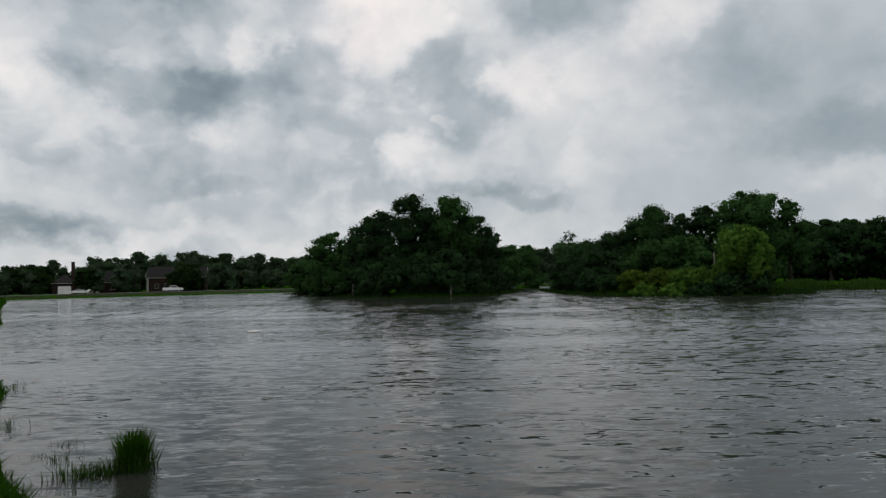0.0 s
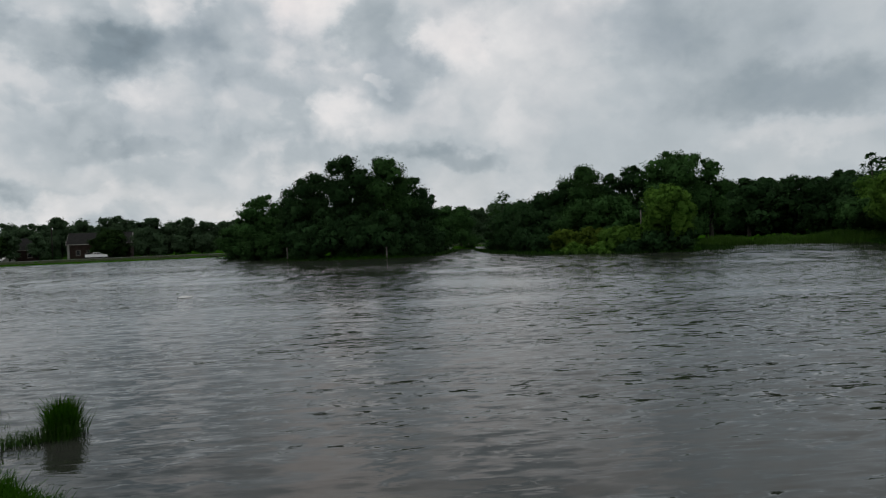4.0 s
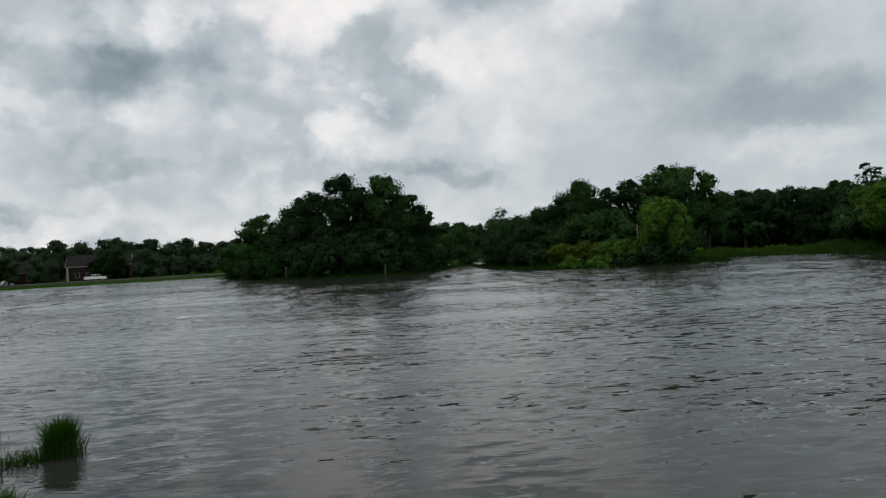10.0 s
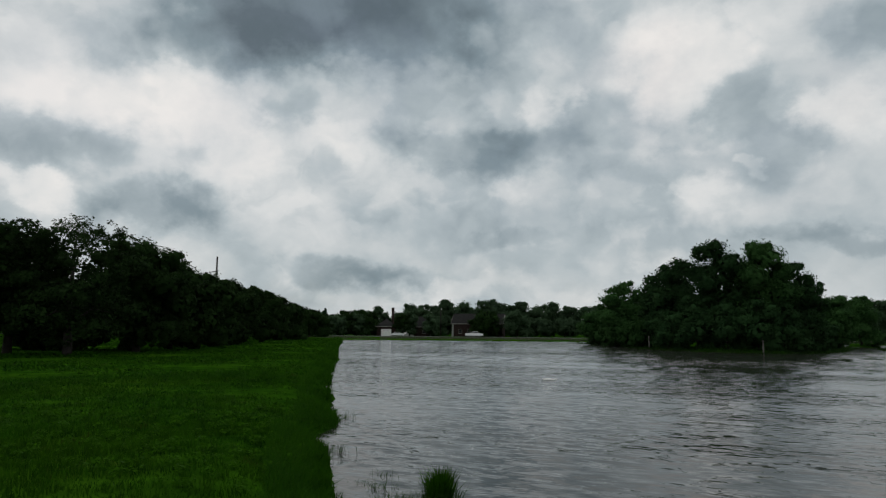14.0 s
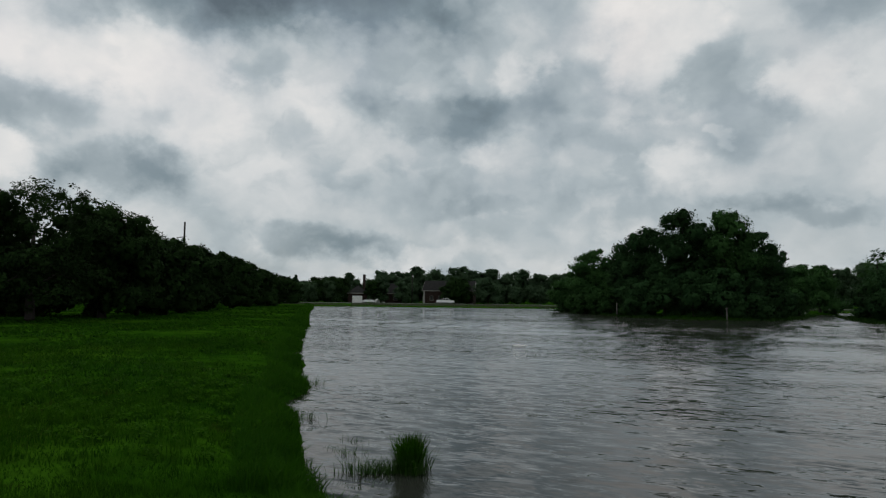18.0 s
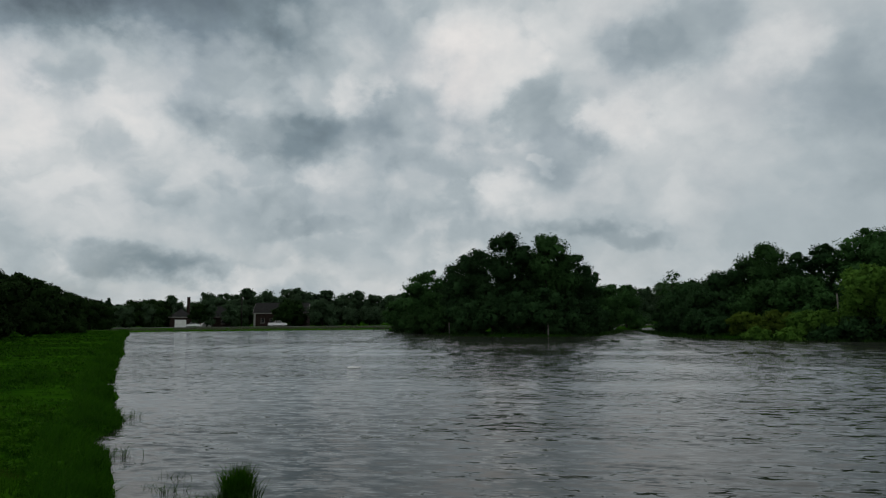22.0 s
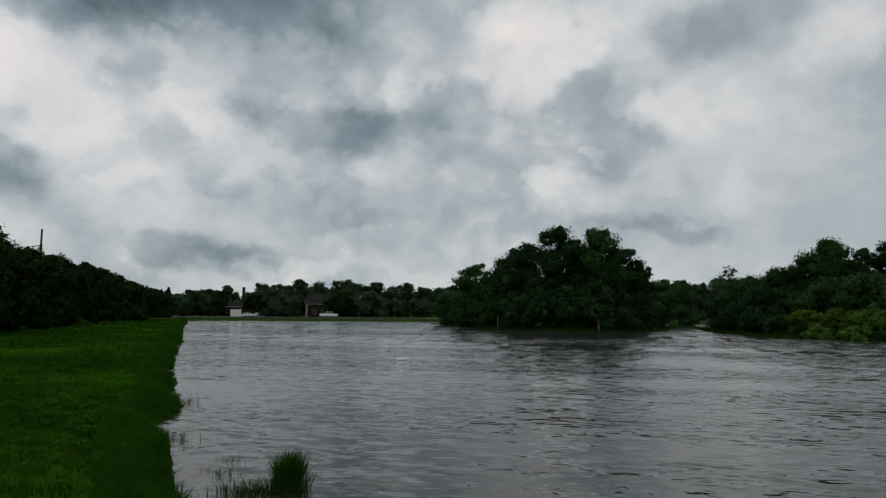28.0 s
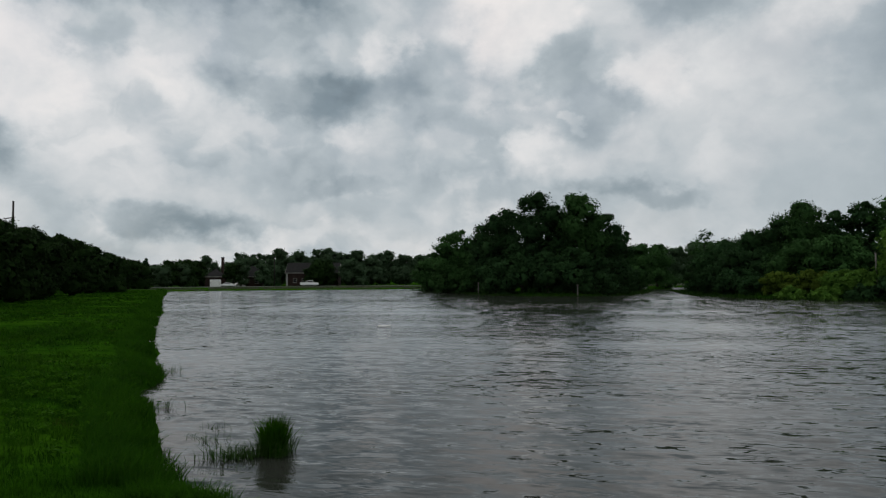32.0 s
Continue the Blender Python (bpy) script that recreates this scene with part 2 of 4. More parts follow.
def make_lawn():
    mat, g = material("lawn")
    at = g.n("ShaderNodeNewGeometry").outputs["Position"]
    big = g.noise(at, 0.12, 4.0, 0.6).outputs["Fac"]
    mid = g.noise(at, 1.1, 5.0, 0.65).outputs["Fac"]
    fine = g.noise(at, 9.0, 4.0, 0.7).outputs["Fac"]
    col = g.mix(g.rise(mid, 0.3, 0.7), (0.008, 0.036, 0.002), (0.026, 0.088, 0.004))
    col = g.mix(g.m("MULTIPLY", g.rise(big, 0.45, 0.75), 0.6), col, (0.042, 0.105, 0.006))
    col = g.mix(g.m("MULTIPLY", g.rise(fine, 0.5, 0.8), 0.5), col, (0.008, 0.026, 0.003))
    bare = g.m("MULTIPLY", g.rise(g.noise(at, 0.55, 4.0, 0.6).outputs["Fac"], 0.66, 0.74), g.rise(fine, 0.4, 0.6))
    col = g.mix(g.m("MULTIPLY", bare, 0.7), col, (0.075, 0.055, 0.028))
    bmp = g.n("ShaderNodeBump", {"Strength": 0.8, "Distance": 0.08, "Height": fine}).outputs[0]
    p = g.n("ShaderNodeBsdfPrincipled", {"Base Color": col, "Roughness": 1.0, "Specular IOR Level": 0.0, "Normal": bmp})
    finish(g, p.outputs[0])
    return mat


def make_turf():
    """Grass blades: tufts and patches of darker and yellower growth."""
    mat, g = material("grass_blade")
    isle = g.n("ShaderNodeNewGeometry").outputs["Random Per Island"]
    at = g.n("ShaderNodeNewGeometry").outputs["Position"]
    patch = g.rise(g.noise(at, 0.5, 4.0, 0.6).outputs["Fac"], 0.35, 0.65)
    tuft = g.rise(g.noise(at, 2.4, 4.0, 0.6, 0.5).outputs["Fac"], 0.42, 0.62)
    clump = g.rise(g.noise(at, 5.5, 4.0, 0.65, 0.4).outputs["Fac"], 0.40, 0.62)
    col = g.mix(isle, (0.003, 0.020, 0.001), (0.013, 0.058, 0.001))
    col = g.mix(g.m("MULTIPLY", clump, 0.55), col, (0.026, 0.088, 0.004))
    col = g.mix(g.m("MULTIPLY", tuft, g.m("ADD", 0.35, g.m("MULTIPLY", isle, 0.65))), col, (0.026, 0.104, 0.003))
    col = g.mix(g.m("MULTIPLY", patch, 0.45), col, (0.028, 0.078, 0.002))
    # dark holes in the turf, put into the blade colour by noise
    dip = g.m("MULTIPLY", g.rise(g.noise(at, 1.7, 4.0, 0.65, 0.3).outputs["Fac"], 0.54, 0.66), 0.6)
    col = g.mix(dip, col, (0.006, 0.024, 0.002))
    dry = g.m("MULTIPLY", g.rise(g.noise(at, 0.9, 4.0, 0.65).outputs["Fac"], 0.62, 0.72), 0.45)
    col = g.mix(dry, col, (0.050, 0.054, 0.012))
    p = g.n("ShaderNodeBsdfPrincipled", {"Base Color": col, "Roughness": 0.8, "Specular IOR Level": 0.03})
    tr = g.n("ShaderNodeBsdfTranslucent", {"Color": col})
    finish(g, g.n("ShaderNodeMixShader", {0: 0.3, 1: p.outputs[0], 2: tr.outputs[0]}).outputs[0])
    return mat


WATER, LAWN = make_water(), make_lawn()
BLADE = make_turf()
# grass whose colour is darkened to carry the shade of the wood
SHADED_BLADE = leafy("shaded_blade", (0.008, 0.026, 0.004), (0.020, 0.052, 0.008), 0.25, 0.7)
WEED = leafy("weed_leaf", (0.011, 0.049, 0.001), (0.043, 0.130, 0.004), 0.25, 0.8)
EDGE = leafy("bank_edge_blade", (0.007, 0.035, 0.002), (0.026, 0.086, 0.004), 0.35, 0.8)
REED = leafy("reed_blade", (0.016, 0.044, 0.006), (0.040, 0.088, 0.014), 0.3, 0.6)
DARK_REED = leafy("sedge_blade", (0.016, 0.040, 0.008), (0.036, 0.085, 0.016), 0.25, 0.6)
OAK = leafy("oak_leaf", (0.009, 0.023, 0.006), (0.022, 0.049, 0.012), 0.15)
ISLE = leafy("island_leaf", (0.017, 0.049, 0.014), (0.047, 0.113, 0.031), 0.22)
DEEP = leafy("deep_leaf", (0.012, 0.036, 0.013), (0.030, 0.071, 0.023), 0.2)
WOOD = leafy("wood_leaf", (0.019, 0.051, 0.013), (0.048, 0.106, 0.024), 0.22)
WILLOW = leafy("willow_leaf", (0.037, 0.095, 0.015), (0.099, 0.202, 0.030), 0.3)
LIME = leafy("lime_leaf", (0.043, 0.079, 0.010), (0.101, 0.151, 0.022), 0.3)
VERGE = leafy("verge_grass", (0.050, 0.064, 0.036), (0.086, 0.102, 0.060), 0.25)
CONIFER = leafy("conifer_needle", (0.012, 0.030, 0.014), (0.024, 0.052, 0.024), 0.15)
# distance haze put into the leaves: paler colour, more light let through
HAZY_FAR = leafy("hazy_far_leaf", (0.042, 0.078, 0.042), (0.068, 0.116, 0.058), 0.45)
BARK = plain("bark", (0.012, 0.010, 0.008), (0.030, 0.026, 0.021), 3.0, 0.95, bump=0.6)
SNAG = plain("weathered_wood", (0.10, 0.095, 0.085), (0.22, 0.21, 0.19), 4.0, 0.9, bump=0.5)
ASPHALT = plain("asphalt", (0.10, 0.10, 0.098), (0.16, 0.16, 0.155), 0.4, 0.95)
BRICK = plain("brick_wall", (0.024, 0.016, 0.014), (0.046, 0.030, 0.026), 1.5, 0.9, grain=9.0, spec=0.1)
SHINGLE = plain("roof_shingle", (0.012, 0.012, 0.012), (0.024, 0.024, 0.023), 1.2, 0.95, grain=8.0, spec=0.1)
WHITE = plain("white_paint", (0.74, 0.74, 0.72), (0.84, 0.84, 0.82), 1.0, 0.6, bump=0.05)
PALE = plain("weathered_white_paint", (0.24, 0.24, 0.22), (0.38, 0.38, 0.36), 3.0, 0.7)
CREAM = plain("pale_siding", (0.22, 0.21, 0.19), (0.32, 0.31, 0.28), 1.0, 0.7, bump=0.05)
CAR_WHITE = plain("white_car_paint", (0.70, 0.71, 0.72), (0.80, 0.80, 0.80), 0.6, 0.25, bump=0.0, spec=0.6)
GLASS = plain("dark_glass", (0.012, 0.014, 0.016), (0.022, 0.024, 0.026), 0.8, 0.12, bump=0.0, spec=0.3)
RUBBER = plain("tyre_rubber", (0.015, 0.015, 0.015), (0.03, 0.03, 0.03), 5.0, 0.9)
CHROME = plain("steel", (0.45, 0.46, 0.47), (0.60, 0.60, 0.61), 5.0, 0.3, 0.9, bump=0.0)
LAMP_RED = plain("red_lens", (0.25, 0.01, 0.01), (0.40, 0.02, 0.02), 5.0, 0.3, bump=0.0)
HULL_RED = plain("red_deck_paint", (0.30, 0.03, 0.02), (0.42, 0.05, 0.03), 5.0, 0.3, bump=0.0)
GALV = plain("galvanised_steel", (0.30, 0.31, 0.32), (0.48, 0.49, 0.50), 6.0, 0.5, 0.6)


# ---- mesh helpers ----


def part(name, bm, mat, parent=None, label=""):
    """A bmesh as one mesh object under a thing or a part."""
    me = bpy.data.meshes.new(name)
    bm.to_mesh(me)
    bm.free()
    me.materials.append(mat)
    ob = new(name, me)
    ob.parent = parent
    if label:
        ob["label"] = label
    return ob


def mesh_of(name, verts, faces, mat, parent=None, smooth=False):
    """A mesh object from an array of corners (n, 3) and one array of faces, or several with three or four sides."""
    me = bpy.data.meshes.new(name)
    groups = faces if isinstance(faces, list) else [faces]
    groups = [np.asarray(f, np.int32) for f in groups]
    verts = np.asarray(verts, np.float32)
    sides = np.concatenate([np.full(len(f), f.shape[1], np.int32) for f in groups])
    loops = np.concatenate([f.ravel() for f in groups])
    me.vertices.add(len(verts))
    me.vertices.foreach_set("co", verts.ravel())
    me.loops.add(len(loops))
    me.loops.foreach_set("vertex_index", loops)
    me.polygons.add(len(sides))
    me.polygons.foreach_set("loop_start", (np.cumsum(sides) - sides).astype(np.int32))
    if smooth:
        me.polygons.foreach_set("use_smooth", np.ones(len(sides), bool))
    me.update(calc_edges=True)
    me.materials.append(mat)
    ob = new(name, me)
    ob.parent = parent
    return ob


def box(bm, x0, x1, y0, y1, z0, z1, bevel=0.0):
    r = bmesh.ops.create_cube(bm, size=1.0)
    vs = r["verts"]
    bmesh.ops.scale(bm, verts=vs, vec=(x1 - x0, y1 - y0, z1 - z0))
    bmesh.ops.translate(bm, verts=vs, vec=((x0 + x1) / 2, (y0 + y1) / 2, (z0 + z1) / 2))
    if bevel:
        es = list({e for v in vs for e in v.link_edges})
        bmesh.ops.bevel(bm, geom=es, offset=bevel, segments=2, affect="EDGES", profile=0.6)
    return bm


def boxed(*a, bevel=0.0):
    return box(bmesh.new(), *a, bevel=bevel)


def extruded(outline, y0, y1, bevel=0.0):
    """A side view (x, z) drawn out along y."""
    bm = bmesh.new()
    a = [bm.verts.new((x, y0, z)) for x, z in outline]
    b = [bm.verts.new((x, y1, z)) for x, z in outline]
    bm.faces.new(a[::-1])
    bm.faces.new(b)
    for i in range(len(a)):
        j = (i + 1) % len(a)
        bm.faces.new((a[i], a[j], b[j], b[i]))
    bmesh.ops.recalc_face_normals(bm, faces=bm.faces)
    if bevel:
        bmesh.ops.bevel(bm, geom=list(bm.edges), offset=bevel, segments=2, affect="EDGES")
    return bm


def tube(bm, path, radii, sides=8):
    """A tapered limb along a path."""
    rings = []
    path = [Vector(p) for p in path]
    for i, (p, r) in enumerate(zip(path, radii)):
        d = (path[min(i + 1, len(path) - 1)] - path[max(i - 1, 0)]).normalized()
        q = d.to_track_quat("Z", "Y")
        rings.append([bm.verts.new(p + q @ Vector((r * math.cos(2 * math.pi * k / sides), r * math.sin(2 * math.pi * k / sides), 0))) for k in range(sides)])
    for a, b in zip(rings, rings[1:]):
        for k in range(sides):
            f = bm.faces.new((a[k], a[(k + 1) % sides], b[(k + 1) % sides], b[k]))
            f.smooth = True
    bm.faces.new(rings[-1])
    bm.faces.new(rings[0][::-1])
    return bm


def disc(bm, x, y, z, r, w, sides=20):
    """A wheel-like drum with its axle along y."""
    rr = bmesh.ops.create_cone(bm, cap_ends=True, segments=sides, radius1=r, radius2=r, depth=w)
    bmesh.ops.rotate(bm, verts=rr["verts"], matrix=Matrix.Rotation(math.pi / 2, 3, "X"))
    bmesh.ops.translate(bm, verts=rr["verts"], vec=(x, y, z))
    return bm


# ---- the ground, the pond and its islands ----
SHORE = [
    (-2.0, 4.2), (-2.35, 4.9), (-2.7, 5.4), (-3.1, 5.6), (-3.72, 5.55), (-4.25, 6.4), (-5.05, 7.35), (-5.75, 8.1), (-7.9, 11.2), (-9.4, 13.8), (-11.1, 16.0), (-13.2, 18.8), (-16.7, 24.0), (-23, 33.5), (-31, 45.7),
    (-52.6, 77.7), (-72.0, 108.0), (-91.0, 136.0), (-90, 141), (-86, 146), (-75, 152), (-58, 160), (-38, 168), (0, 178), (34, 188), (58, 190),
    (66, 160), (64, 130), (47, 96), (46, 86.5), (52.4, 87.5), (57.5, 72), (56.0, 66), (53.6, 58), (52.4, 48.6), (51.4, 41), (50.6, 33), (52, 29), (50, 14), (29, 3.5), (16, 0.8), (5, 1.8), (-0.5, 3.0),
]
ISLE_A = [(-30.5, 142), (-19, 121), (-12, 101), (-6, 92), (-1, 89.5), (3, 91), (7, 100), (10, 118), (13, 138), (11, 152), (-8, 158), (-26, 152)]
ISLE_B = [(22.5, 130), (19.5, 100), (19.0, 88), (22, 76.5), (26, 72), (30, 68.5), (34, 67.5), (37.5, 71), (41, 82), (47, 96), (48, 112), (40, 126), (30, 134)]
ISLET = [(17, 158), (17, 150), (22, 147), (24, 152), (21, 160)]


def signed_gap(px, py, poly):
    """Distance to an outline: positive inside, negative outside."""
    p = np.array(poly, float)
    q = np.roll(p, -1, axis=0)
    best = np.full(px.shape, 1e9)
    inside = np.zeros(px.shape, bool)
    for (ax, ay), (bx, by) in zip(p, q):
        dx, dy = bx - ax, by - ay
        k = np.clip(((px - ax) * dx + (py - ay) * dy) / (dx * dx + dy * dy), 0, 1)
        best = np.minimum(best, np.hypot(px - ax - k * dx, py - ay - k * dy))
        if ay != by:
            inside ^= ((ay > py) != (by > py)) & (px < (bx - ax) * (py - ay) / (by - ay) + ax)
    return np.where(inside, best, -best)


def lumps(x, y, scale, seed):
    """Cheap smooth unevenness between about -1 and 1."""
    r = np.random.RandomState(seed)
    out = 0
    for k in range(6):
        a, s, ph = r.uniform(0, 6.28), scale * r.uniform(0.6, 1.9), r.uniform(0, 6.28)
        out = out + np.sin((x * math.cos(a) + y * math.sin(a)) / s + ph)
    return out / 3.0


def height(x, y):
    """Ground level: bed below the water, steep low banks, nearly level grass."""
    x, y = np.asarray(x, float), np.asarray(y, float)
    r = np.hypot(x, y)
    ragged = (0.16 + 0.004 * r) * lumps(x, y, 0.35 + 0.008 * r, 5) + 0.05 * lumps(x, y, 0.12, 6)
    gap = signed_gap(x, y, SHORE) + ragged
    for isle in (ISLE_A, ISLE_B, ISLET):
        gap = np.minimum(gap, -signed_gap(x, y, isle) + ragged)
    up = np.clip(-gap, 0, None)
    land = 0.34 * (1 - np.exp(-up / 0.28)) + 0.22 * (1 - np.exp(-up / 5.0)) + 0.035 * lumps(x, y, 1.4, 7) * np.clip(up, 0, 1)
    bed = -np.clip(gap, 0, None) * 0.5
    z = np.where(gap > 0, np.maximum(bed, -1.2), land - 0.02)
    return z + np.clip((r - 260) / 400, 0, 1) * 1.5


def polar(turns, radii):
    a = np.radians(np.asarray(turns))
    rr, aa = np.meshgrid(np.asarray(radii), a, indexing="ij")
    return -rr * np.sin(aa), rr * np.cos(aa)


def sheet(name, x, y, z, mat, closed):
    n, m = x.shape
    idx = np.arange(n * m).reshape(n, m)
    nxt = np.roll(idx, -1, axis=1)
    if not closed:
        idx_, nxt = idx[:, :-1], idx[:, 1:]
    else:
        idx_ = idx
    quads = np.stack([idx_[:-1], idx_[1:], nxt[1:], nxt[:-1]], -1).reshape(-1, 4)[:, ::-1]
    return mesh_of(name, np.stack([x, y, z], -1).reshape(-1, 3), quads, mat, smooth=True)


turns = np.concatenate([np.arange(-66, 26, 0.5), np.arange(26, 40, 0.1), np.arange(40, 66, 0.5), np.arange(66, 294, 3.0)])
radii = np.concatenate([[0.004, 0.5], np.geomspace(1.2, 20, 110), np.geomspace(20.6, 230, 110), np.geomspace(240, 4500, 24)])
gx, gy = polar(turns, radii)
ground = tagged(sheet("ground", gx, gy, height(gx, gy), LAWN, True), "rough mown grass ground sloping to the pond", "ground", kind="structure")

turns = np.concatenate([np.arange(-64, 50, 0.35), np.arange(50, 294, 6.0)])
radii = np.concatenate([np.geomspace(1.0, 5, 12), np.geomspace(5.05, 40, 225), np.geomspace(40.3, 236, 290)])
wx, wy = polar(turns, radii)
wr = np.random.RandomState(3)
wz = np.zeros_like(wx)
dist = np.hypot(wx, wy)
for k in range(26):
    length = wr.uniform(0.26, 0.95)
    a = radians(97 + wr.normal(0, 30))
    fade = np.clip((length * 48 - dist) / (length * 30), 0, 1)
    wz += fade * 0.022 * length / 6.28 * np.sin(2 * math.pi * (wx * math.cos(a) + wy * math.sin(a)) / length + wr.uniform(0, 6.28))
swell = np.zeros_like(wx)
for k in range(12):
    length = wr.uniform(2.0, 5.0)
    a = radians(95 + wr.normal(0, 28))
    fade = np.clip((dist - length * 9) / (length * 14), 0, 1)
    swell += fade * 0.036 * length / 6.28 * np.sin(2 * math.pi * (wx * math.cos(a) + wy * math.sin(a)) / length + wr.uniform(0, 6.28))
wz = 0.32 * (wz + 9.0 * wz * np.abs(wz)) * (0.8 + 0.3 * lumps(wx, wy, 5.0, 12)) + 0.1 * swell * (0.8 + 0.35 * lumps(wx, wy, 14.0, 13))
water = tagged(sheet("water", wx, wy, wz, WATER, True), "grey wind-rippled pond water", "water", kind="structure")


# ---- trees and bushes ----


def leaf_quads(rs, centres, normals, size, long=1.5):
    """Folded diamond leaves at the centres, facing roughly along the normals."""
    n = len(centres)
    nor = normals + rs.normal(0, 0.55, (n, 3))
    nor /= np.linalg.norm(nor, axis=1)[:, None] + 1e-9
    u = np.cross(nor, rs.normal(0, 1, (n, 3)))
    u /= np.linalg.norm(u, axis=1)[:, None] + 1e-9
    v = np.cross(nor, u)
    s = size * rs.uniform(0.6, 1.35, (n, 1))
    a, b = u * s * long * 0.5, v * s * 0.5
    fold = nor * s * 0.12
    verts = np.stack([centres - a, centres - b + fold, centres + a, centres + b + fold], 1).reshape(-1, 3)
    return verts, np.arange(n * 4).reshape(n, 4)


def leaf_tris(rs, centres, normals, size, long=1.5):
    """Small pointed leaf sprays, three corners each."""
    n = len(centres)
    nor = normals + rs.normal(0, 0.6, (n, 3))
    nor /= np.linalg.norm(nor, axis=1)[:, None] + 1e-9
    u = np.cross(nor, rs.normal(0, 1, (n, 3)))
    u /= np.linalg.norm(u, axis=1)[:, None] + 1e-9
    v = np.cross(nor, u)
    s = size * rs.uniform(0.6, 1.4, (n, 1))
    a, b = u * s * long * 0.5, v * s * 0.5
    verts = np.stack([centres + a, centres - a * 0.8 + b, centres - a - b], 1).reshape(-1, 3)
    return verts, np.arange(n * 3).reshape(n, 3)


def crown(name, rs, lobes, leaf, per_area, mat, parent, core=True, tuft=0.2, droop=0.0):
    """Leaf sprays in tufts over the lobes, a layer of larger ones within; each lobe: centre and radii."""
    vs, tris, quads, base, ns = [], [], [], 0, []
    leaf, per_area = leaf * 0.62, per_area * 0.72
    for c, r in lobes:
        c, r = np.array(c, float), np.array(r, float)
        area = 4 * math.pi * (r[0] * r[1] + r[0] * r[2] + r[1] * r[2]) / 3
        n = max(60, int(area * per_area / (leaf * leaf)))
        tufts = max(14, int(n / 26))
        d = rs.normal(0, 1, (tufts, 3))
        d[:, 2] = np.where(d[:, 2] < -0.5, -d[:, 2] * 0.6, d[:, 2])
        d /= np.linalg.norm(d, axis=1)[:, None]
        reach = rs.uniform(0.74, 1.0, (tufts, 1)) * (1 + 0.12 * np.sin(5 * d[:, :1] + 3 * d[:, 1:2] + rs.uniform(0, 6)))
        tc = d * reach
        pick = rs.randint(0, tufts, n)
        spread = np.clip(rs.normal(0, tuft * 1.15, (n, 3)), -1.9 * tuft, 1.9 * tuft) * np.array([1, 1, 0.75])
        if droop:
            spread[:, 2] = -np.abs(rs.exponential(droop, n)) + 0.08
            spread[:, :2] *= 0.5
        p = (tc[pick] + spread) * r + c
        v, q = leaf_tris(rs, p, d[pick] * 0.8 + np.array([0, 0, 0.6]), leaf, 2.2 if droop else 1.5)
        vs.append(v), tris.append(q + base)
        soft = spread / max(tuft, 0.1) * 0.35 + d[pick] + np.array([0, 0, 0.35]) + rs.normal(0, 0.55, (n, 3))
        ns.append(np.repeat(soft, 3, 0))
        base += len(v)
        if core:
            big = leaf * 2.6
            m = max(40, int(area * 0.55 * 1.5 / (big * big * 0.75)))
            d = rs.normal(0, 1, (m, 3))
            d /= np.linalg.norm(d, axis=1)[:, None]
            v, q = leaf_quads(rs, d * rs.uniform(0.5, 0.8, (m, 1)) * r + c, d * 1.2, big, 1.3)
            vs.append(v), quads.append(q + base)
            ns.append(np.repeat(d, 4, 0))
            base += len(v)
    ob = mesh_of(name, np.concatenate(vs), [np.concatenate(tris)] + ([np.concatenate(quads)] if quads else []), mat, parent, True)
    ns = np.concatenate(ns)
    ns /= np.linalg.norm(ns, axis=1)[:, None] + 1e-9
    # leaves are lit as the rounded clump they belong to
    ob.data.attributes.new("custom_normal", "FLOAT_VECTOR", "POINT").data.foreach_set("vector", ns.astype(np.float32).ravel())
    return ob


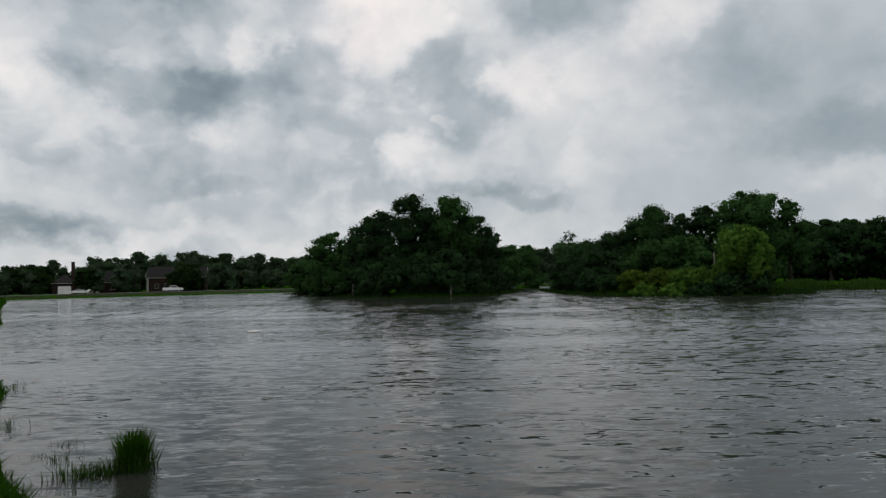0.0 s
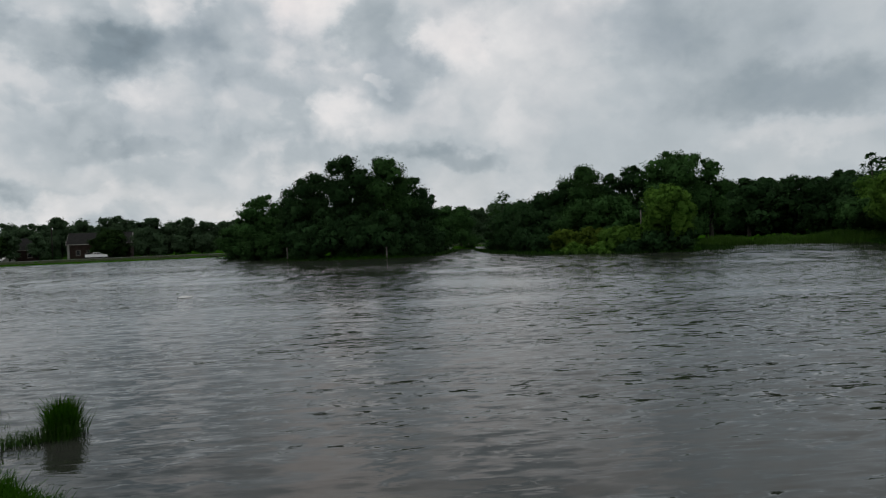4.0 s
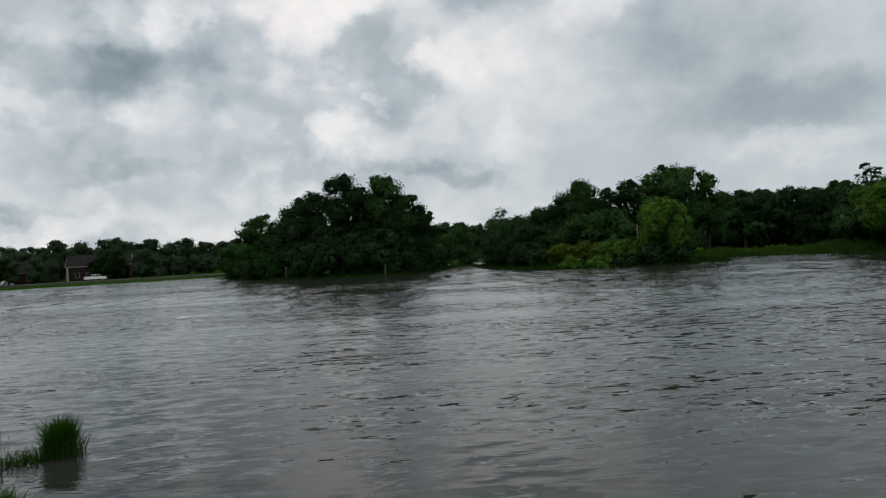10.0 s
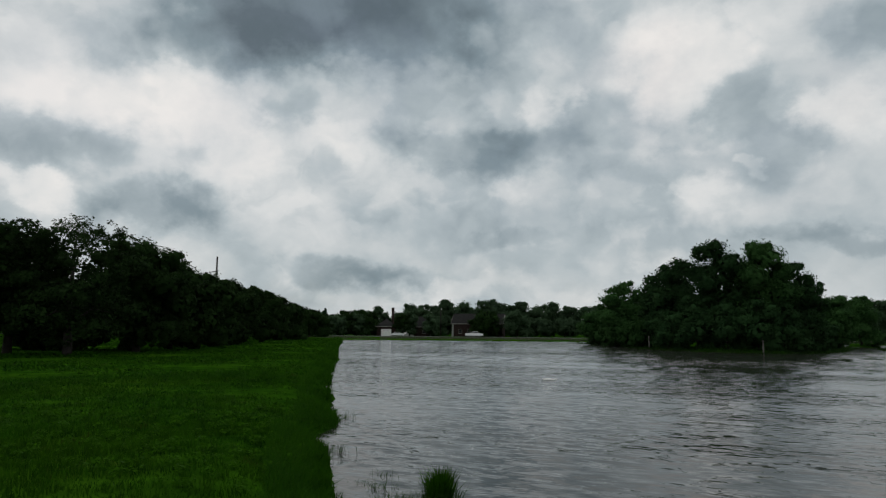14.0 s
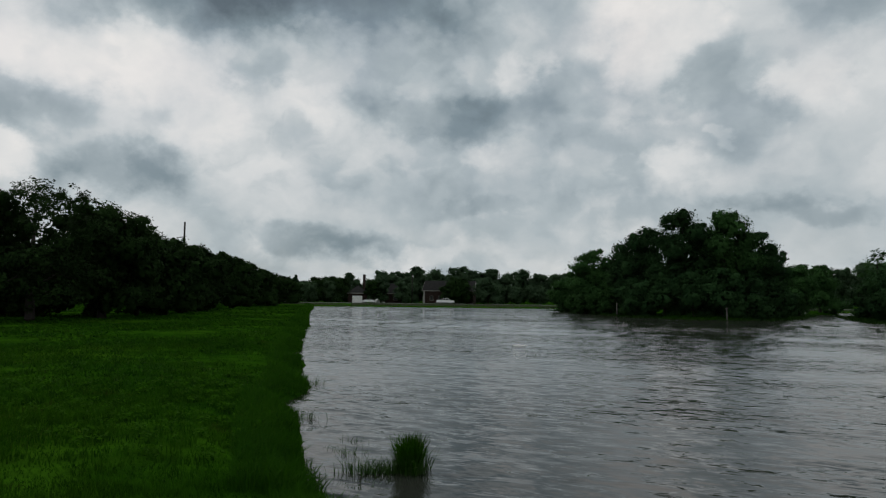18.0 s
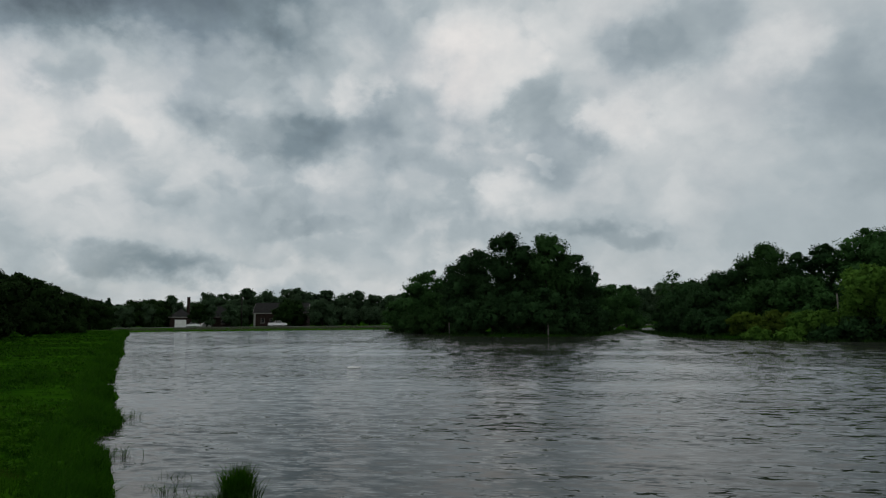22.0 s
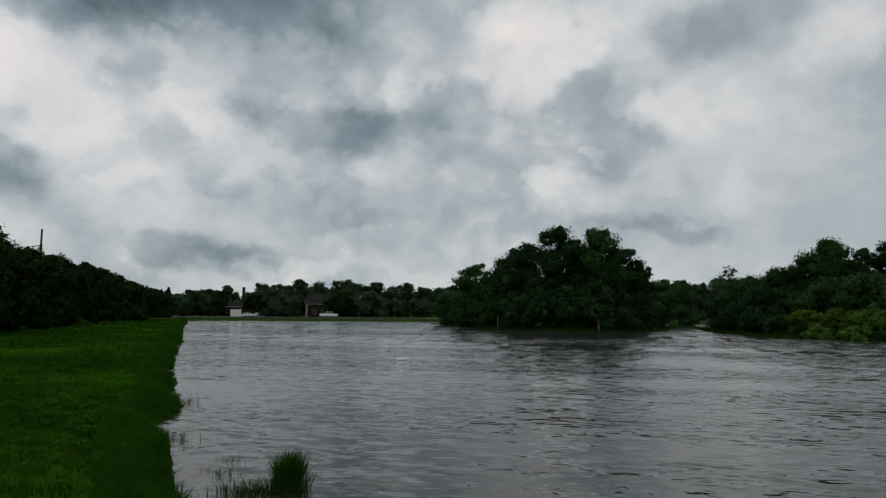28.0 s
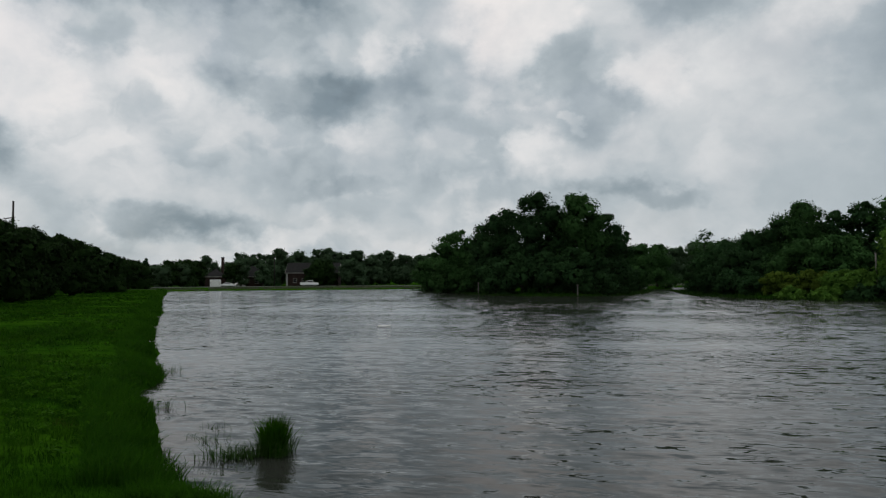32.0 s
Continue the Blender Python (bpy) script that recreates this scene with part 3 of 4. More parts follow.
def tree(x, y, top, spread, leafmat, label, seed, bole=0.2, leaf=0.31, lobes=9, tall=1.0, category="tree", name="tree", density=0.8, core=True, droop=0.0, squash=1.0, lean=0.0, group="", lump=1.0, tuft=0.2, stem=1.0, hollow=False):
    """A tapered trunk with limbs under a crown of leaf tufts; top: height in metres, spread: crown radius."""
    rs = np.random.RandomState(seed)
    z0 = float(height(x, y)) - 0.05
    root = tagged(new(name), label, category, group)
    root.location = (x, y, z0)
    low = bole * top
    mid, half = (low + top) / 2, (top - low) / 2
    made = []
    for k in range(lobes):
        f = (k + 0.5) / lobes
        a = k * 2.4 + rs.uniform(-0.5, 0.5)
        zz = mid + half * (1.7 * f - 0.92)
        wide = spread * math.sqrt(max(0.06, 1 - ((zz - mid + half * 0.12) / (half * 1.12)) ** 2)) * 0.66
        rr = spread * rs.uniform(0.42, 0.58) * (1.12 - 0.4 * f) * lump
        zz = min(zz, top - rr * 0.85 * tall)
        made.append(((wide * math.cos(a) + lean * f, wide * math.sin(a) * squash, zz), (rr * 1.08, rr * 1.08, rr * 0.85 * tall)))
    if hollow:
        made.append(((0, 0, mid - half * 0.45), (spread * 0.75, spread * 0.75, half * 0.42)))
    else:
        made.append(((lean * 0.5, 0, mid), (spread * 0.62, spread * 0.62 * squash, half * 0.72)))
    made.append(((lean, 0, top - spread * 0.3 * tall), (spread * 0.36, spread * 0.36, spread * 0.32 * tall)))
    outer = list(made)
    for k in range(0 if droop else int(lobes * 1.6)):
        c, r = outer[rs.randint(len(outer))]
        d = rs.normal(0, 1, 3) + np.array([0, 0, 0.5])
        d /= np.linalg.norm(d)
        rr = spread * rs.uniform(0.10, 0.19)
        p = np.array(c) + d * np.array(r) * rs.uniform(0.92, 1.08)
        p[2] = min(p[2], top - rr * 0.5)
        made.append((tuple(p), (rr * 1.15, rr * 1.15, rr * 0.85)))
    crown("crown", rs, made, leaf, density, leafmat, root, core, tuft, droop)
    girth = (0.022 * top + 0.05) * stem
    hub = Vector((rs.uniform(-0.2, 0.2) * spread * 0.3, 0, low + half * 0.5))
    part("trunk", tube(bmesh.new(), [(0, 0, -0.4), (0.02, 0, 0.2), hub * 0.5, hub, (lean * 0.8, 0, top * 0.86)], [girth * 1.9, girth * 1.25, girth, girth * 0.75, girth * 0.15]), BARK, root)
    for c, r in made[: min(5, lobes)]:
        c = Vector(c)
        start = Vector((hub.x * 0.8, 0, low * 0.9 + half * 0.25))
        part("limb", tube(bmesh.new(), [start, start.lerp(c, 0.5) + Vector((0, 0, 0.08 * top)), c], [girth * 0.55, girth * 0.35, girth * 0.08], 6), BARK, root)
    return root


def at(turn, dist):
    return -dist * math.sin(radians(turn)), dist * math.cos(radians(turn))


def top_for(tilt, dist):
    return EYE_Z + dist * math.tan(radians(tilt))


def tree_at(turn, dist, tilt, spread, mat, label, seed, off=(0.0, 0.0), **k):
    x, y = at(turn, dist)
    x, y = x + off[0], y + off[1]
    return tree(x, y, top_for(tilt, dist) - float(height(x, y)), spread, mat, label, seed, **k)


# ---- first island ----
TALL = "tall dark green tree on the small island"
for args in [
    (9.3, 113, 4.35, 4.2, ISLE, "light green spreading tree at the island's end", 11, dict(bole=0.12, lobes=10, lean=-0.8)),
    (6.3, 104, 5.6, 3.8, DEEP, TALL, 12, dict(bole=0.1, tall=1.3, lobes=11)),
    (5.4, 101, 6.25, 3.3, DEEP, TALL, 13, dict(bole=0.1, tall=1.2)),
    (2.5, 97, 7.5, 4.4, DEEP, TALL, 14, dict(bole=0.1, lobes=13, tall=1.1)),
    (-0.6, 97, 7.35, 4.2, ISLE, TALL, 15, dict(bole=0.1, lobes=12, tall=1.35)),
    (-2.9, 101, 5.5, 3.8, DEEP, TALL, 16, dict(bole=0.1, lobes=10)),
    (-4.0, 108, 4.2, 2.6, DEEP, "dark tree leaning over the water", 17, dict(bole=0.12)),
    (-5.0, 128, 2.9, 4.0, ISLE, "green tree at the back of the island", 18, dict(bole=0.08)),
    (11.4, 132, 2.1, 4.2, ISLE, "low spreading bushy tree by the water", 19, dict(bole=0.05)),
]:
    tree_at(*args[:-1], **args[-1])
BUSH = "dense dark bush hanging over the water"
for k, (a, d, e, s) in enumerate([(12.0, 137, 0.9, 2.2), (10.2, 119, 1.4, 3.0), (8.2, 110, 1.6, 3.0), (6.2, 99, 2.0, 3.0), (4.0, 95, 2.6, 3.2), (1.8, 93, 2.6, 3.2), (-0.4, 92.5, 2.7, 3.0), (-2.2, 96, 2.4, 2.8), (-3.6, 104, 1.6, 2.6), (-4.8, 120, 1.0, 2.4)]):
    tree_at(a, d - 1.0, e, s, ISLE if k in (1, 2) else DEEP, BUSH, 40 + k, bole=0.0, lobes=7, name="bush", category="bush", group="bushes round the island")
tree_at(-7.2, 152, 2.85, 4.0, ISLE, "round green tree on an islet", 55, bole=0.06)

# ---- second island ----
for args in [
    (-10.9, 121, 4.0, 2.3, ISLE, "slender open-crowned tree on the second island", 61, dict(bole=0.25, density=0.45, core=False)),
    (-12.3, 113, 3.1, 4.2, DEEP, "dark spreading tree on the second island", 62, dict(bole=0.08)),
    (-14.3, 108, 3.8, 4.6, DEEP, "dark spreading tree on the second island", 63, dict(bole=0.08)),
    (-16.6, 106, 4.5, 4.0, DEEP, "dark spreading tree on the second island", 64, dict(bole=0.08)),
    (-18.0, 106, 5.95, 4.2, ISLE, "tall rounded green tree on the second island", 65, dict(bole=0.12, lobes=12)),
    (-21.7, 110, 5.6, 3.4, DEEP, "tall dark tree with an open crown", 66, dict(bole=0.2, density=0.5)),
    (-25.0, 109, 6.5, 5.4, ISLE, "tall broad tree behind a willow", 67, dict(bole=0.12, lobes=14, density=0.65)),
    (-27.9, 112, 5.7, 3.2, ISLE, "green tree with an open crown", 68, dict(bole=0.2, density=0.55)),
    (-20.0, 109, 5.0, 3.2, DEEP, "dark tree in the middle of the island", 73, dict(bole=0.1)),
    (-17.5, 90, 3.0, 3.4, ISLE, "olive green rounded tree above the bushes", 69, dict(bole=0.08)),
    (-20.3, 88, 3.2, 3.4, ISLE, "olive green rounded tree above the bushes", 70, dict(bole=0.08)),
    (-24.7, 76.5, 4.0, 2.7, WILLOW, "weeping willow at the water's edge", 71, dict(bole=0.22, leaf=0.26, tall=1.5, lobes=12, droop=0.35, name="willow_tree")),
    (-13.5, 96, 2.4, 3.4, DEEP, "dark bushy tree near the water", 72, dict(bole=0.04)),
]:
    tree_at(*args[:-1], **args[-1])
for k, (a, d, e, s, m) in enumerate([(-10.4, 116, 1.2, 2.4, DEEP), (-11.8, 101, 1.2, 2.4, DEEP), (-13.2, 91, 0.8, 2.4, DEEP), (-14.8, 85, 0.2, 1.8, DEEP), (-16.3, 82, 0.55, 1.7, LIME), (-18.4, 80, 0.6, 1.6, LIME), (-20.2, 79, 0.5, 1.9, WILLOW), (-21.7, 78, 0.7, 2.0, WILLOW), (-17.0, 77.5, -0.6, 1.4, WILLOW), (-19.4, 76, -0.6, 1.5, WILLOW), (-21.8, 75.5, -0.5, 1.4, DEEP), (-23.6, 75.5, 0.2, 1.6, DEEP), (-25.8, 76.5, 0.2, 1.6, DEEP)]):
    tree_at(a, d - 0.8, e, s, m, "yellow-green bush on the bank" if m is LIME else "green bush at the water's edge", 80 + k, bole=0.0, lobes=7, leaf=0.3, name="bush", category="bush", group="bushes on the second island")

# ---- woods on the far side to the right ----
for k in range(13):
    a = -27.5 - k * 1.05
    tree_at(a, 148 + 6 * math.sin(k * 1.7), 3.75 + 0.25 * math.sin(k * 2.3), 5.0, DEEP, "dark tree in a line of woods", 100 + k, bole=0.08, lobes=9, leaf=0.55, group="trees behind the marsh")
STOOD = (0.34, -0.74)
tree_at(-38.6, 112, 5.1, 2.2, DEEP, "thin half-bare tree above the wood", 115, off=STOOD, bole=0.45, density=0.16, core=False, leaf=0.35)
for args in [
    (-40.2, 88, 4.2, 3.6, WILLOW, 121), (-42.2, 84, 5.8, 3.2, WOOD, 122), (-44.8, 80, 6.4, 3.6, WOOD, 123), (-47.0, 76, 8.6, 3.4, WOOD, 124), (-49.7, 75, 9.1, 3.8, WOOD, 125), (-52.5, 74, 10.0, 3.2, WOOD, 126),
    (-55.1, 74, 10.3, 2.3, WOOD, 127), (-58.5, 73, 10.2, 3.6, WOOD, 128), (-60.8, 70, 7.6, 3.4, WILLOW, 129), (-64.5, 70, 9.0, 4.0, WOOD, 130), (-69, 68, 8.0, 4.5, WOOD, 131), (-50.5, 80, 7.5, 4.5, WOOD, 132), (-56, 80, 7.5, 4.5, WOOD, 133),
]:
    tree_at(args[0] + 0.25, args[1] * 1.15, args[2] - 0.3, args[3] * 1.15, args[4], "tall dark tree in the wood by the bank" if args[4] is WOOD else "yellowish green tree in the wood by the bank", args[5], off=STOOD, bole=0.1, lobes=13, tall=1.2, leaf=0.28)
for k, (a, d, e, s) in enumerate([(-38.6, 86, 2.0, 3.0), (-40.8, 78, 3.6, 3.4), (-43.4, 72, 4.8, 3.4), (-46.0, 68, 4.6, 3.2), (-48.6, 66, 4.5, 3.2), (-51.2, 65, 3.6, 3.0), (-54.0, 64.5, 4.0, 3.2), (-57.0, 64, 4.4, 3.2), (-60.0, 63, 4.6, 3.2), (-63.5, 62, 4.6, 3.4), (-68, 60, 4.6, 3.6)]):
    tree_at(a, d * 1.15 - 2.0, e, s * 1.15, WILLOW if k % 3 else ISLE, "willowy green shrub at the edge of the wood", 140 + k, off=STOOD, stem=0.25, bole=0.36, lobes=11, leaf=0.25, droop=0.16, name="shrub", category="bush", group="shrubs along the wood")

# dark bushes added to stand for the shade beneath the wood's crowns
for k in range(16):
    tree_at(-39.5 - k * 1.9, (99 - 3 * k if k < 6 else 81 - 0.6 * (k - 6)) + 1.5 + 0.8 * math.sin(k * 2.1), 2.2 + 0.5 * math.sin(k * 1.3), 2.9, DEEP, "dark filler bush added for the shade under the wood", 320 + k, off=STOOD, bole=0.0, lobes=6, leaf=0.36, name="bush", category="bush", group="undergrowth of the wood")

# ---- oaks on the grass ----
for k, (a, d, e, s) in enumerate([(63.5, 50, 8.0, 5.4), (58.3, 50, 7.3, 3.7), (54.5, 47, 8.4, 4.1), (49.8, 53, 7.1, 3.9), (47.4, 60, 5.3, 3.8), (45.6, 68, 4.7, 4.0), (43.5, 80, 4.1, 4.2), (41.6, 98, 3.5, 4.4), (40.1, 116, 3.0, 4.4), (38.7, 128, 2.4, 4.4), (37.6, 150, 2.0, 5.0), (36.4, 176, 1.7, 5.5), (70, 55, 8, 6), (55.2, 60, 2.8, 4.0)]):
    tree_at(a, d, e, s * 1.06, OAK, "broad dark oak with low branches on the grass", 160 + k, bole=0.2 if k in (0, 12) else 0.12, lobes=17 if k in (0, 2) else 24 if d < 56 else 14, lump=0.6 if d < 56 else 0.8, hollow=k in (0, 2), tuft=0.13, leaf=0.2 if d < 56 else 0.26 if d < 82 else 0.4, density=0.8 if k in (0, 2) else 0.8, core=k not in (0, 2), group="row of oaks")

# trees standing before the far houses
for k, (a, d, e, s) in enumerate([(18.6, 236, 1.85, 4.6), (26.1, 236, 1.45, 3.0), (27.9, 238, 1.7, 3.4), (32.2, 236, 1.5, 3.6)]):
    tree_at(a, d, e, s, HAZY_FAR, "rounded green tree before the far houses", 370 + k, bole=0.1, lobes=8, leaf=0.45, group="trees before the houses")

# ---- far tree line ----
protos = [tree(400 + 30 * k, -400, 12.0, 5.5, HAZY_FAR, "distant green tree beyond the pond", 200 + k, bole=0.06, leaf=0.6, lobes=9, density=0.7, group="far trees") for k in range(5)]
fr = np.random.RandomState(9)
spots = []
for a, e in [(35.6, 1.5), (34.6, 1.45), (33.4, 1.5), (32.3, 1.75), (31.4, 1.8), (30.5, 2.1), (28.6, 1.7), (27.6, 2.35), (26.7, 2.0), (25.6, 2.3), (24.6, 2.7), (23.3, 2.6), (22.0, 2.2), (20.7, 2.8), (19.6, 2.3), (18.2, 2.55), (16.9, 2.3), (15.5, 2.5), (14.2, 2.25), (12.9, 2.3), (11.6, 2.2), (10.2, 2.2), (8.8, 2.2)]:
    spots.append((a, 285 + fr.uniform(-14, 14), e))
for k in range(26):
    spots.append((8 - k * 1.5 + fr.uniform(-0.3, 0.3), 262 + fr.uniform(-14, 14), 2.8 + fr.uniform(-0.25, 0.35)))
for k in range(9):
    spots.append((46 + k * 2.9, 175 + fr.uniform(-15, 15), 2.0 + fr.uniform(-0.3, 0.4)))
for k in range(20):
    spots.append((73 + k * 11, 180 + fr.uniform(-20, 30), 3.2 + fr.uniform(-0.5, 0.5)))
for k, (a, d, e) in enumerate(spots):
    x, y = at(a, d)
    z = float(height(x, y))
    h = (top_for(e, d) - z) / 12.0
    w = h * fr.uniform(0.85, 1.2)
    m = pose(x, y, z - 0.1, 0, 0, fr.uniform(0, 360)) @ Matrix.Diagonal((w, w, h, 1))
    c = protos[k % 5] if k < 5 else copy_thing(protos[k % 5], pose(0, 0, 0))
    c.matrix_basis = m


# ---- grass, reeds and weeds ----


def blades(name, rs, x, y, z, tall, wide, mat, parent=None, bend=0.35, splay=0.25):
    """Grass: each blade two tapering faces that bend over."""
    n = len(x)
    a = rs.uniform(0, 2 * math.pi, n)
    h = tall * rs.uniform(0.6, 1.25, n)
    w = wide * rs.uniform(0.7, 1.3, n)
    sx, sy = np.cos(a) * w / 2, np.sin(a) * w / 2
    la = rs.uniform(0, 2 * math.pi, n)
    lx, ly = np.cos(la) * h, np.sin(la) * h
    k1, k2 = rs.uniform(0, splay, n), rs.uniform(0.1, bend + splay, n)
    rows = []
    for f, k, t in ((0.0, 0 * k1, 1.0), (0.55, k1 * 0.6, 0.85), (1.0, k2, 0.15)):
        zz = z + h * f * (1 - 0.25 * k)
        rows.append(np.stack([x + lx * k - sx * t, y + ly * k - sy * t, zz], -1))
        rows.append(np.stack([x + lx * k + sx * t, y + ly * k + sy * t, zz], -1))
    v = np.stack(rows, 1).reshape(-1, 3)
    b = (np.arange(n) * 6)[:, None]
    q = np.concatenate([b + np.array([[0, 1, 3, 2]]), b + np.array([[2, 3, 5, 4]])], 1).reshape(-1, 4)
    return mesh_of(name, v, q, mat, parent)


def scatter(rs, a0, a1, r0, r1, n):
    """Spots on land between two turns and two distances, even in area."""
    a = np.radians(rs.uniform(a0, a1, n))
    r = np.sqrt(rs.uniform(r0 * r0, r1 * r1, n))
    x, y = -r * np.sin(a), r * np.cos(a)
    z = height(x, y)
    keep = z > 0.02
    return x[keep], y[keep], z[keep]


gr = np.random.RandomState(21)
for a0, a1, r0, r1, n, tall, wide in [(-120, 240, 0.2, 4.5, 16000, 0.08, 0.010), (22, 66, 3.6, 7.5, 26000, 0.10, 0.009), (26, 66, 7.5, 14, 30000, 0.11, 0.014), (30, 66, 14, 28, 34000, 0.12, 0.028), (31, 66, 28, 60, 30000, 0.11, 0.08), (33, 66, 60, 150, 26000, 0.11, 0.3)]:
    x, y, z = scatter(gr, a0, a1, r0, r1, n)
    thin = lumps(x, y, 0.8, 31) + gr.normal(0, 0.5, len(x)) > -1.3
    x, y, z = x[thin], y[thin], z[thin]
    tagged(blades("grass", gr, x, y, z - 0.02, tall * (1 + 0.6 * lumps(x, y, 0.9, 33) + 0.4 * lumps(x, y, 0.22, 34)), wide, BLADE, bend=0.35 if r1 < 20 else 1.1, splay=0.25 if r1 < 20 else 0.8), "short uneven green grass on the bank", "grass", kind="stuff")


def along(rs, line, n, inland, r_scale=True):
    """Spots strewn beside a line of points, on its left, thinning with distance."""
    p = np.array(line, float)
    seg = np.hypot(*(p[1:] - p[:-1]).T)
    near = np.hypot(*((p[1:] + p[:-1]) / 2).T)
    wgt = seg / (near if r_scale else 1.0)
    pick = rs.choice(len(seg), n, p=wgt / wgt.sum())
    k = rs.uniform(0, 1, n)
    q = p[pick] + (p[pick + 1] - p[pick]) * k[:, None]
    d = (p[pick + 1] - p[pick]) / seg[pick][:, None]
    off = rs.uniform(*inland, n) * (1 + np.hypot(q[:, 0], q[:, 1]) * 0.006)
    q = q + np.stack([-d[:, 1], d[:, 0]], -1) * off[:, None]
    return q[:, 0], q[:, 1], np.maximum(height(q[:, 0], q[:, 1]), -0.15)


x, y, z = along(gr, SHORE[:18], 26000, (-0.15, 0.75))
r = np.hypot(x, y)
tagged(blades("shore_grass", gr, x, y, z - 0.03, (0.19 + 0.0012 * r) * (1 + 0.5 * lumps(x, y, 0.5 + 0.01 * 1, 35)), 0.008 + 0.0011 * r, EDGE, bend=0.5, splay=0.32), "long grass hanging over the pond's edge", "grass", kind="stuff")
x, y, z = along(gr, SHORE[17:26], 30000, (0.4, 20.0), False)
tagged(blades("far_shore_grass", gr, x, y, z - 0.03, 0.13, 0.45, VERGE), "rough grass along the far shore", "grass", kind="stuff")
x, y, z = along(gr, SHORE[31:39], 30000, (-0.3, 6.5), False)
tagged(blades("bank_grass", gr, x, y, z - 0.03, 0.26, 0.10, SHADED_BLADE), "green grass strip below the wood", "grass", kind="stuff")
x, y, z = along(gr, SHORE[29:32], 6000, (-0.6, 3.5), False)
tagged(blades("reed_bed", gr, x, y, z - 0.03, 0.85 + 0.35 * lumps(x, y, 2.2, 41), 0.09, REED, bend=0.25, splay=0.12), "tall green reeds in the marshy corner", "reeds", kind="stuff")
x, y, z = along(gr, SHORE[31:33], 2500, (2.0, 7.0), False)
tagged(blades("reed_bed", gr, x, y, z - 0.03, 0.9, 0.09, REED, bend=0.25, splay=0.12), "pale green reeds before the wood", "reeds", kind="stuff")
# sedge in the same darkened blades, covering the light lawn rim
for isle, label in ((ISLE_A, "sedge at the first island's edge"), (ISLE_B, "sedge at the second island's edge")):
    x, y, z = along(gr, isle[::-1] + isle[-1:], 9000, (-0.6, 2.2), False)
    tagged(blades("sedge", gr, x, y, z - 0.05, 0.5, 0.10, SHADED_BLADE, bend=0.6), label, "sedge", kind="stuff")


def weed(x, y, size, seed, mat=WEED):
    """A low broad-leaved plant: leaves on short stalks from one crown."""
    rs = np.random.RandomState(seed)
    z0 = float(height(x, y))
    n = 26
    a = rs.uniform(0, 2 * math.pi, n)
    out = size * rs.uniform(0.2, 1.0, n)
    c = np.stack([np.cos(a) * out, np.sin(a) * out, size * rs.uniform(0.35, 1.1, n)], -1)
    v, q = leaf_quads(rs, c, np.array([[0, 0, 1.3]]).repeat(n, 0), size * 0.34, 1.7)
    root = tagged(new("weed"), "low broad-leaved green weed in the grass", "weed", "weeds in the grass")
    root.location = (x, y, z0)
    mesh_of("foliage", v, q, mat, root)["kind"] = "stuff"
    part("stalk", tube(bmesh.new(), [(0, 0, -0.02), (0.01, 0, size * 0.5), (0, 0.01, size)], [0.006, 0.004, 0.002], 5), mat, root)
    return root


first = [weed(-6.0 - k, 5.5, 0.075 + 0.016 * k, 50 + k) for k in range(4)]
placed = 0
while placed < 300:
    a, rr = gr.uniform(28, 62), math.sqrt(gr.uniform(20, 300))
    px, py = at(a, rr)
    if height(px, py) < 0.28 or lumps(np.array(px), np.array(py), 1.3, 77) < -0.15:
        continue
    if placed < 4:
        first[placed].location = (px, py, float(height(px, py)))
    else:
        copy_thing(first[placed % 4], pose(px, py, float(height(px, py)), 0, 0, gr.uniform(0, 360)))
    placed += 1

# tussock standing in the water near the bank
tx, ty = at(25.15, 8.6)
tuss = tagged(new("grass_tussock"), "dense tuft of tall green grass standing in shallow water", "grass tuft")
tuss.location = (tx, ty, 0)
n = 1000
a, rr = gr.uniform(0, 2 * math.pi, n), 0.165 * np.sqrt(gr.uniform(0, 1, n))
bx, by = rr * np.cos(a), rr * np.sin(a)
blades("grass", gr, bx, by, np.full(n, -0.05), 0.50 - 0.4 * rr, 0.014, BLADE, tuss, 0.3, 0.16)["kind"] = "stuff"
n = 220
a, rr = gr.uniform(0, 2 * math.pi, n), gr.uniform(0.13, 0.26, n)
blades("bent_grass", gr, rr * np.cos(a), rr * np.sin(a), np.full(n, -0.05), 0.34, 0.010, DARK_REED, tuss, 0.8, 0.45)["kind"] = "stuff"
bm = bmesh.new()
bmesh.ops.create_icosphere(bm, subdivisions=2, radius=0.15)
for v in bm.verts:
    v.co = Vector((v.co.x * 1.05, v.co.y * 1.05, v.co.z * 0.5)) * (1 + 0.12 * noise.noise(v.co * 9))
part("root_mound", bm, plain("peat", (0.012, 0.012, 0.008), (0.03, 0.028, 0.02), 9.0, 0.95), tuss)

